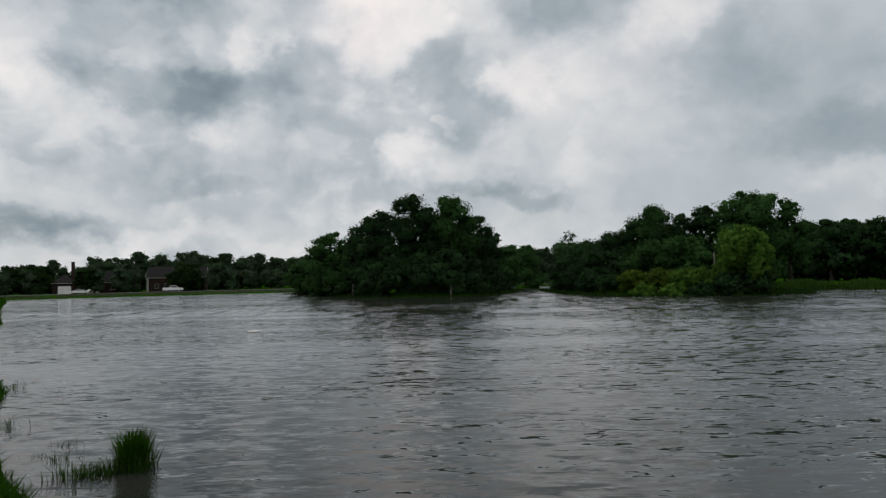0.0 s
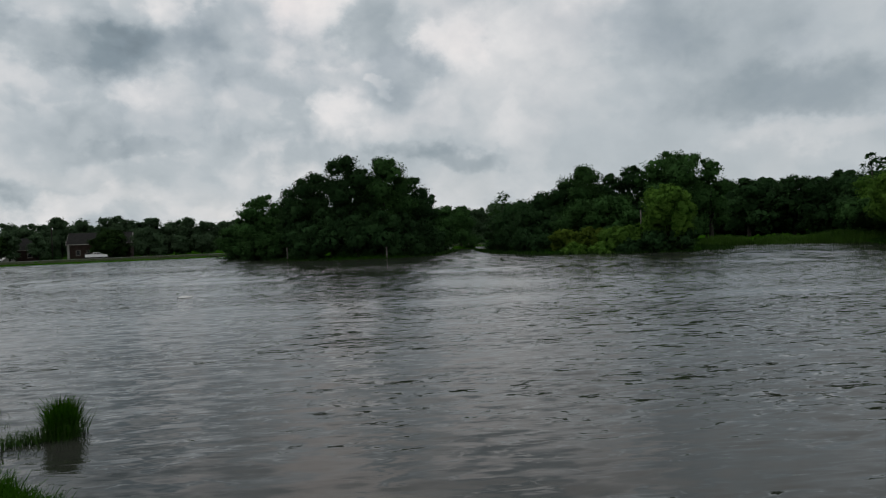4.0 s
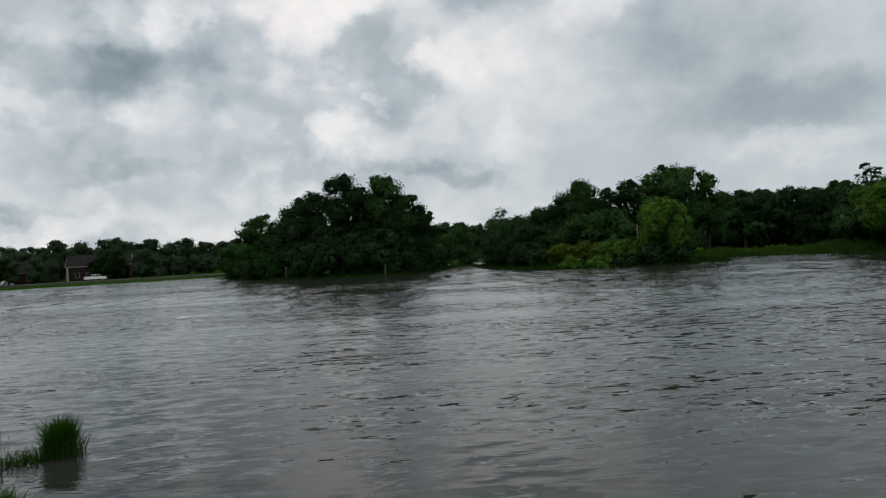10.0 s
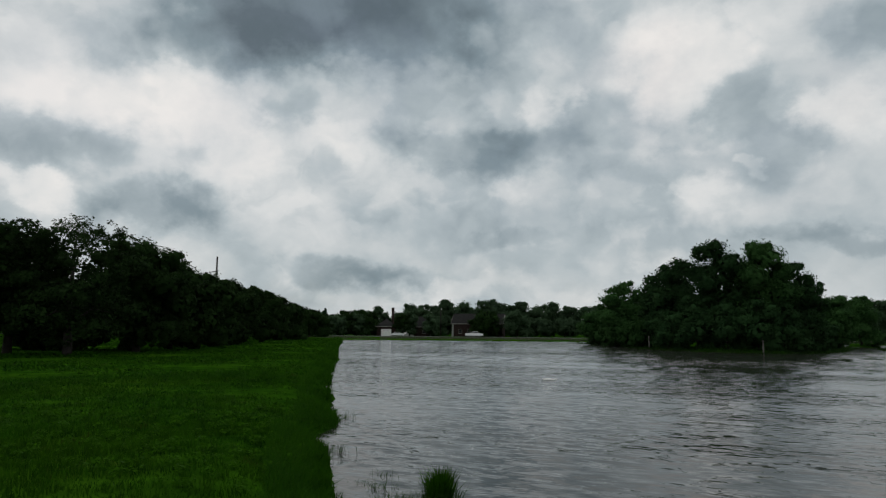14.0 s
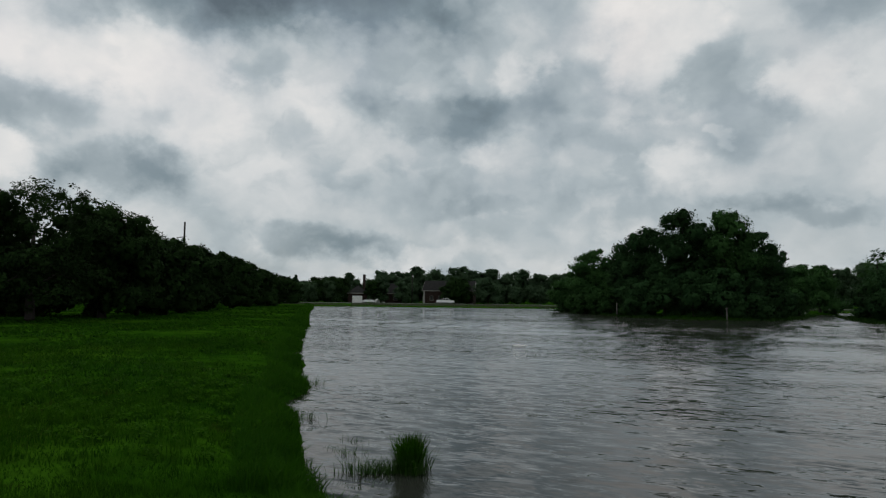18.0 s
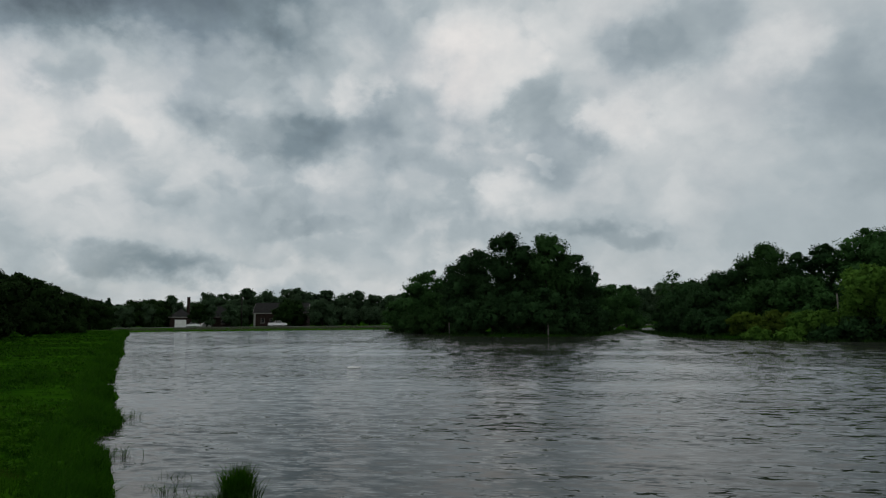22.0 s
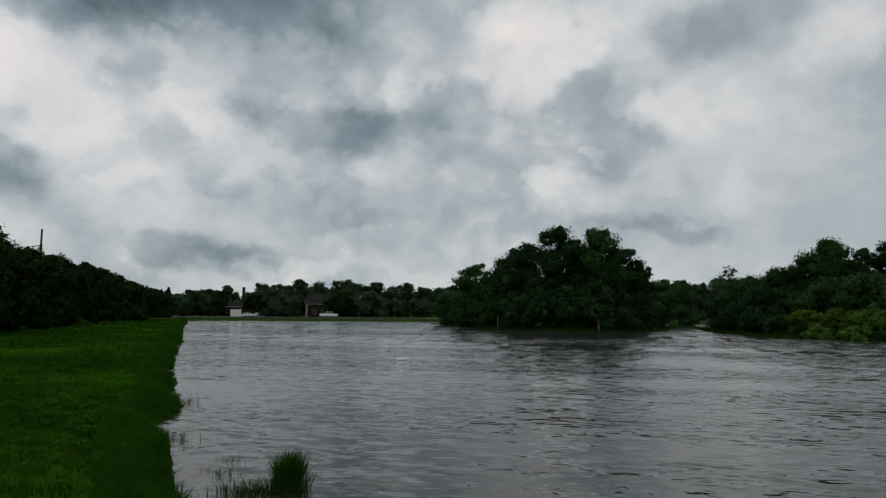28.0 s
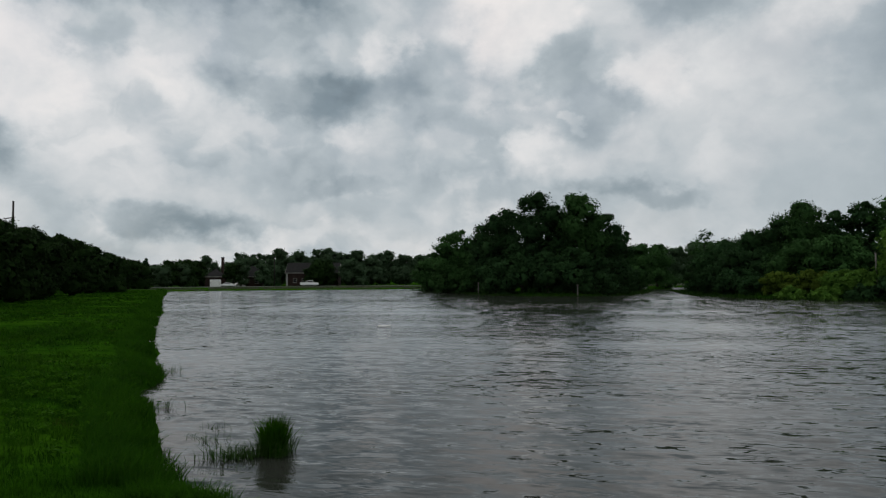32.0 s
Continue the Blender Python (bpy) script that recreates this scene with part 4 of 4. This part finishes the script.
sx0, sy0 = at(28.0, 8.55)
sedge = tagged(new("sedge_patch"), "thin patch of low sedge in the shallows", "sedge")
sedge.location = (sx0, sy0, 0)
n = 330
ca, sa = math.cos(radians(28)), math.sin(radians(28))
u, v = gr.normal(0, 0.23, n), gr.normal(0, 0.09, n)
blades("sedge", gr, u * ca - v * sa, u * sa + v * ca, np.full(n, -0.05), 0.22, 0.010, DARK_REED, sedge, 0.6, 0.35)["kind"] = "stuff"
for k, (ta, td, th, tn) in enumerate([(30.3, 9.6, 0.16, 40), (31.6, 9.9, 0.12, 40), (29.2, 8.6, 0.12, 30), (33.2, 17.2, 0.3, 40), (33.6, 12.4, 0.26, 40), (30.0, 10.4, 0.14, 26), (27.4, 8.1, 0.10, 20)]):
    ex, ey = at(ta, td)
    stems = tagged(new("water_weed"), "thin dark stems standing in the shallows", "water plant", "stems by the bank")
    stems.location = (ex, ey, 0)
    blades("growth", gr, gr.normal(0, 0.12, tn), gr.normal(0, 0.08, tn), np.full(tn, -0.05), th, 0.008, DARK_REED, stems, 0.9, 0.5)["kind"] = "stuff"

# ---- posts, snags and fallen wood ----


def box_post(x, y, tall, girth, label, mat, box_mat=None, wide=0.2, z=None):
    root = tagged(new("post"), label, "post")
    root.location = (x, y, max(float(height(x, y)), -0.3) if z is None else z)
    part("pole", tube(bmesh.new(), [(0, 0, -0.5), (0.01, 0, tall * 0.5), (0, 0, tall)], [girth, girth * 0.95, girth * 0.85], 10), mat, root)
    if box_mat:
        b = part("box", boxed(-wide / 2, wide / 2, -wide / 2, wide / 2, tall - 0.05, tall + wide * 1.3, bevel=0.012), box_mat, root, "pale nest box")
        part("lid", extruded([(-wide * 0.7, tall + wide * 1.3), (wide * 0.7, tall + wide * 1.3), (wide * 0.7, tall + wide * 1.38), (0, tall + wide * 1.6), (-wide * 0.7, tall + wide * 1.38)], -wide * 0.7, wide * 0.7), box_mat, b)
        hole = bmesh.new()
        disc(hole, 0, -wide / 2 - 0.004, tall + wide * 0.8, wide * 0.16, 0.012, 14)
        part("entrance", hole, RUBBER, b)
    root.rotation_euler = (0, 0, math.atan2(-x, y))
    return root


box_post(51.3, 33.4, 1.15, 0.032, "white nest box on a thin post on the bank", GALV, PALE, 0.18)
box_post(*at(-0.73, 89.6), 1.6, 0.10, "pale weathered wooden post in the water", SNAG, SNAG, 0.28, z=-0.2)
box_post(*at(7.75, 104), 2.1, 0.10, "grey weathered post at the island's edge", SNAG, z=-0.2)
box_post(*at(-22.6, 77.0), 4.3, 0.09, "bare pale dead trunk among bushes", SNAG)


def fallen(x, y, turn, seed):
    rs = np.random.RandomState(seed)
    root = tagged(new("fallen_branch"), "bare fallen branches reaching out of the water", "branch")
    root.location, root.rotation_euler = (x, y, 0.05), (0, 0, radians(turn))
    part("stem", tube(bmesh.new(), [(3.2, 0, 0.6), (1.2, 0.1, 0.75), (-1.0, 0, 0.45), (-3.2, 0.1, 0.75)], [0.14, 0.12, 0.09, 0.03], 7), BARK, root)
    for k in range(6):
        sx = 2.4 - k * 0.95
        part("twig", tube(bmesh.new(), [(sx, 0, 0.65), (sx - 0.45, rs.uniform(-0.4, 0.4), 0.25), (sx - 0.9, rs.uniform(-0.6, 0.6), -0.3 if k % 2 else 1.05)], [0.09, 0.07, 0.03], 6), BARK, root)
    return root


fallen(*at(13.1, 146), 10, 3)


def utility_pole(turn, dist, tall, label, arm):
    root = tagged(new("utility_pole"), label, "utility pole")
    x, y = at(turn, dist)
    root.location, root.rotation_euler = (x, y, float(height(x, y))), (0, 0, radians(turn + 25))
    part("pole", tube(bmesh.new(), [(0, 0, -0.6), (0, 0, tall * 0.5), (0, 0, tall)], [0.19, 0.165, 0.14], 10), BARK, root)
    if arm:
        cross = part("crossarm", tube(bmesh.new(), [(-1.5, -0.2, tall - 2.95), (-0.7, -0.2, tall - 2.75), (0.25, -0.18, tall - 2.5)], [0.06, 0.07, 0.07], 8), BARK, root)
        for px in (-1.35, -0.8):
            pz = tall - 2.5 + (px - 0.25) * 0.26
            part("insulator", tube(bmesh.new(), [(px, -0.2, pz), (px, -0.2, pz + 0.16), (px, -0.2, pz + 0.24)], [0.04, 0.07, 0.03], 8), GALV, cross)
    return root


utility_pole(44.1, 122, top_for(5.95, 122) - 0.5, "tall wooden utility pole behind the oaks", True)
utility_pole(25.2, 238, 10.5, "thin utility pole beside the far houses", False)

# ---- the far road and the houses ----
ra = np.arange(-14, 62, 1.0)
rx, ry = polar(ra, [211.5, 218.5])
top = np.full(rx.shape, 0.66)
v = np.concatenate([np.stack([rx, ry, top], -1).reshape(-1, 3), np.stack([rx, ry, top - 0.4], -1).reshape(-1, 3)])
n = len(ra)
q = []
for k in range(n - 1):
    q += [[k, n + k, n + k + 1, k + 1], [k, k + 1, 2 * n + k + 1, 2 * n + k], [n + k + 1, n + k, 3 * n + k, 3 * n + k + 1]]
tagged(mesh_of("road", v, np.array(q)[:, ::-1], ASPHALT), "grey asphalt road along the far shore", "road", kind="structure")


def window(x, y, z, w, h, parent):
    fr = bmesh.new()
    for a in ((-w / 2, w / 2, h / 2 - 0.08, h / 2), (-w / 2, w / 2, -h / 2, -h / 2 + 0.08), (-w / 2, -w / 2 + 0.08, -h / 2, h / 2), (w / 2 - 0.08, w / 2, -h / 2, h / 2), (-w / 2, w / 2, -0.03, 0.03)):
        box(fr, x + a[0], x + a[1], y - 0.06, y + 0.02, z + a[2], z + a[3])
    wd = part("window", fr, CREAM, parent, "pale framed window")
    part("pane", boxed(x - w / 2 + 0.05, x + w / 2 - 0.05, y - 0.02, y + 0.01, z - h / 2 + 0.05, z + h / 2 - 0.05), GLASS, wd)
    part("sill", boxed(x - w / 2 - 0.08, x + w / 2 + 0.08, y - 0.12, y + 0.02, z - h / 2 - 0.08, z - h / 2), CREAM, wd)


def house(turn, dist, w, d, eave, ridge, label, wall_mat, yaw=0.0, hip=False, gable_trim=True):
    """Walls and a pitched roof with its ridge along x; the long front looks to -y."""
    root = tagged(new("house"), label, "house")
    x, y = at(turn, dist)
    root.location, root.rotation_euler = (x, y, float(height(x, y)) - 0.05), (0, 0, radians(turn + yaw))
    hw, hd = w / 2, d / 2
    part("wall", boxed(-hw, hw, -hd, hd, -0.3, eave), wall_mat, root)
    over = 0.45
    inset = hd * 0.9 if hip else 0.0
    bm = bmesh.new()
    low = [bm.verts.new(c) for c in ((-hw - over, -hd - over, eave), (hw + over, -hd - over, eave), (hw + over, hd + over, eave), (-hw - over, hd + over, eave))]
    lid = [bm.verts.new(c) for c in ((-hw - over, -hd - over, eave + 0.18), (hw + over, -hd - over, eave + 0.18), (hw + over, hd + over, eave + 0.18), (-hw - over, hd + over, eave + 0.18))]
    r0, r1 = bm.verts.new((-hw - over + inset, 0, ridge)), bm.verts.new((hw + over - inset, 0, ridge))
    bm.faces.new(low[::-1])
    for i in range(4):
        bm.faces.new((low[i], low[(i + 1) % 4], lid[(i + 1) % 4], lid[i]))
    bm.faces.new((lid[0], lid[1], r1, r0))
    bm.faces.new((lid[2], lid[3], r0, r1))
    bm.faces.new((lid[1], lid[2], r1))
    bm.faces.new((lid[3], lid[0], r0))
    part("roof", bm, SHINGLE, root)
    part("fascia", boxed(-hw - over, hw + over, -hd - over - 0.05, -hd - over, eave - 0.02, eave + 0.2), CREAM, root)
    if gable_trim:
        for s in (-1, 1):
            gb = extruded([(-hd - 0.3, eave + 0.2), (hd + 0.3, eave + 0.2), (0, ridge - 0.25)], -0.05, 0.05)
            bmesh.ops.rotate(gb, verts=gb.verts, matrix=Matrix.Rotation(math.pi / 2, 3, "Z"))
            bmesh.ops.translate(gb, verts=gb.verts, vec=(s * (hw + over + 0.06), 0, 0))
            part("gable", gb, CREAM, root)
    return root


# garage end of the first house, its tall stack beside it
h1 = house(29.9, 243, 6.8, 9.0, 3.3, 6.4, "low brick house with a white garage door", BRICK, hip=True, gable_trim=False)
door = part("garage_door", boxed(-1.8, 1.8, -4.58, -4.5, 0.0, 2.5, bevel=0.01), WHITE, h1, "white garage door")
for k in range(1, 5):
    part("panel_line", boxed(-1.76, 1.76, -4.6, -4.575, k * 0.5 - 0.02, k * 0.5), CREAM, door)
st = tagged(new("chimney_stack"), "tall square brick chimney stack", "chimney")
st.location = (*at(29.34, 249), 0.5)
part("stack", boxed(-0.38, 0.38, -0.38, 0.38, -0.3, 10.3, bevel=0.03), BRICK, st)
part("cap", boxed(-0.44, 0.44, -0.44, 0.44, 10.3, 10.5, bevel=0.03), SHINGLE, st)
h2 = house(27.0, 246, 5.8, 9.0, 3.3, 7.2, "brick house with a grey roof and pale gable", BRICK, yaw=8)
part("side_wing", extruded([(-6.2, -0.2), (-2.95, -0.2), (-2.95, 3.1), (-3.7, 2.9), (-6.2, 0.5)], -4.4, 2.0), WHITE, h2, "pale sloping side wing")
window(0.9, -4.5, 1.7, 1.3, 1.3, h2)
h3 = house(21.9, 250, 18.5, 10.0, 4.6, 8.6, "long brick house with white trim and dark roof", BRICK, yaw=-9)
part("corner_board", boxed(-9.4, -8.75, -5.14, -5.0, -0.2, 4.6), PALE, h3, "white painted corner")
for wx_ in (-6.2, -3.0, 0.4, 3.6, 6.8):
    window(wx_, -5.0, 2.0, 1.3, 1.6, h3)
part("porch_step", boxed(-1.9, -0.7, -6.0, -5.0, -0.2, 0.25), ASPHALT, h3)
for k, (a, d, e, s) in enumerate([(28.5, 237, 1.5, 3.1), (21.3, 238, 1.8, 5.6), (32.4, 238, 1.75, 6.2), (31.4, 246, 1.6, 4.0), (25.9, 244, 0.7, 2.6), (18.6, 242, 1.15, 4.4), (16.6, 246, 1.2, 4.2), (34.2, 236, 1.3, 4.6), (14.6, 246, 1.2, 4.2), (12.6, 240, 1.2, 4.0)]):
    tree_at(a, d, e, s, OAK if k < 5 else HAZY_FAR, "dark round tree by the far road", 320 + k, bole=(0.32, 0.14, 0.06)[min(k, 2)] if k < 5 else 0.2, lobes=9, leaf=0.55, group="trees by the far road")
for k, (a, d, w_) in enumerate([(24.9, 236, 1.0), (20.9, 238, 1.2), (19.0, 236, 0.9), (17.5, 236, 1.1)]):
    tree_at(a, d, -0.1, w_, DEEP, "low clipped shrub by the far houses", 340 + k, bole=0.0, lobes=6, leaf=0.3, name="shrub", category="bush", group="shrubs by the far houses")

for k, (a, e) in enumerate([(35.65, 1.75), (35.1, 1.85), (34.5, 1.35)]):
    tree_at(a, 262, e, 1.5, CONIFER, "slim pointed dark conifer among far trees", 350 + k, bole=0.02, lobes=8, leaf=0.45, tall=2.6, lump=0.8, name="conifer_tree", group="far conifers")

# ---- vehicles by the far road ----


def wheel(x, y, r, parent):
    bm = bmesh.new()
    disc(bm, x, y, r, r, 0.24)
    bmesh.ops.bevel(bm, geom=list(bm.edges), offset=0.03, segments=2, affect="EDGES")
    wh = part("wheel", bm, RUBBER, parent)
    for s in (-1, 1):
        part("rim", disc(bmesh.new(), x, y + s * 0.115, r, r * 0.58, 0.03, 16), CHROME, wh)


def vehicle(name, label, turn, dist, heading, side, glass, length, wide, axles, r, paint, lamps):
    root = tagged(new(name), label, "car" if name == "sedan" else "pickup truck")
    x, y = at(turn, dist)
    root.location, root.rotation_euler = (x, y, 0.66 if dist < 219 else float(height(x, y))), (0, 0, radians(turn + heading))
    hw = wide / 2
    part("body", extruded(side, -hw, hw, bevel=0.035), paint, root)
    for outline in glass:
        for s in (-1, 1):
            part("side_window", extruded(outline, s * hw - 0.006, s * hw + 0.012), GLASS, root)
    for ax in axles:
        for s in (-1, 1):
            wheel(ax, s * (hw - 0.13), r, root)
    for lx, lz, m, nm in lamps:
        for s in (-1, 1):
            part(nm, boxed(lx - 0.04, lx + 0.04, s * (hw - 0.24) - 0.14, s * (hw - 0.24) + 0.14, lz - 0.08, lz + 0.08, bevel=0.015), m, root)
    for lx in (length / 2, -length / 2):
        part("bumper", boxed(lx - 0.07, lx + 0.07, -hw + 0.05, hw - 0.05, 0.38, 0.6, bevel=0.03), CHROME, root)
    return root


vehicle("pickup_truck", "white extended-cab pickup truck on the far road", 22.3, 214, 0,
        [(-2.85, 0.42), (2.8, 0.42), (2.85, 0.75), (2.75, 1.08), (1.45, 1.18), (0.95, 1.78), (-0.75, 1.82), (-0.92, 1.22), (-2.85, 1.2)],
        [[(0.12, 1.2), (1.22, 1.2), (0.88, 1.68), (0.12, 1.7)], [(-0.68, 1.22), (0.02, 1.2), (0.02, 1.7), (-0.62, 1.72)]], 5.75, 1.95, (-1.75, 1.8), 0.39, CAR_WHITE,
        [(2.82, 0.86, CHROME, "headlight"), (-2.83, 0.92, LAMP_RED, "tail_light")])
vehicle("sedan", "white four-door sedan parked beside the garage", 29.0, 236, 180,
        [(-2.4, 0.32), (2.35, 0.32), (2.42, 0.6), (2.3, 0.82), (1.2, 0.98), (0.55, 1.42), (-0.7, 1.44), (-1.55, 1.04), (-2.35, 0.96), (-2.43, 0.6)],
        [[(0.0, 1.0), (0.98, 1.0), (0.48, 1.34), (0.0, 1.36)], [(-1.25, 1.04), (-0.08, 1.0), (-0.08, 1.36), (-0.68, 1.36)]], 4.85, 1.82, (-1.42, 1.45), 0.33, CAR_WHITE,
        [(2.36, 0.68, CHROME, "headlight"), (-2.4, 0.8, LAMP_RED, "tail_light")])

# ---- model boat on the water ----
boat = tagged(new("model_boat"), "small white model speedboat lying on the water", "model boat")
boat.scale = (1, 1, 0.8)
bx0, by0 = at(15.9, 31.5)
swell_here = wz[np.hypot(wx - bx0, wy - by0) < 0.5]
boat.location, boat.rotation_euler = (bx0, by0, float(swell_here.mean()) * 0.5 + float(swell_here.max()) * 0.5 + 0.025), (0, 0, radians(14))
bm = bmesh.new()
rings = []
for px, hw_, z0, z1 in [(-0.30, 0.075, -0.03, 0.045), (-0.1, 0.085, -0.035, 0.05), (0.12, 0.07, -0.03, 0.05), (0.25, 0.035, -0.01, 0.05), (0.33, 0.004, 0.03, 0.045)]:
    rings.append([bm.verts.new(c) for c in ((px, -hw_ * 0.8, z1), (px, -hw_ * 1.05, z0 + 0.025), (px, 0, z0), (px, hw_ * 1.05, z0 + 0.025), (px, hw_ * 0.8, z1), (px, 0, z1 + 0.02))])
for a_, b_ in zip(rings, rings[1:]):
    for k in range(6):
        bm.faces.new((a_[k], a_[(k + 1) % 6], b_[(k + 1) % 6], b_[k]))
bm.faces.new(rings[0]), bm.faces.new(rings[-1][::-1])
bmesh.ops.recalc_face_normals(bm, faces=bm.faces)
part("hull", bm, WHITE, boat)
cn = bmesh.new()
bmesh.ops.create_icosphere(cn, subdivisions=2, radius=1.0)
bmesh.ops.scale(cn, verts=cn.verts, vec=(0.14, 0.05, 0.028))
bmesh.ops.translate(cn, verts=cn.verts, vec=(-0.04, 0, 0.07))
part("canopy", cn, WHITE, boat)
part("stripe", boxed(-0.28, 0.2, -0.012, 0.012, 0.06, 0.068), HULL_RED, boat, "red stripe on the deck")
part("rudder", boxed(-0.345, -0.305, -0.006, 0.006, -0.05, 0.05), CHROME, boat)
part("aerial", tube(bmesh.new(), [(-0.2, 0, 0.07), (-0.2, 0, 0.16), (-0.21, 0, 0.26)], [0.002, 0.002, 0.0015], 5), CHROME, boat)
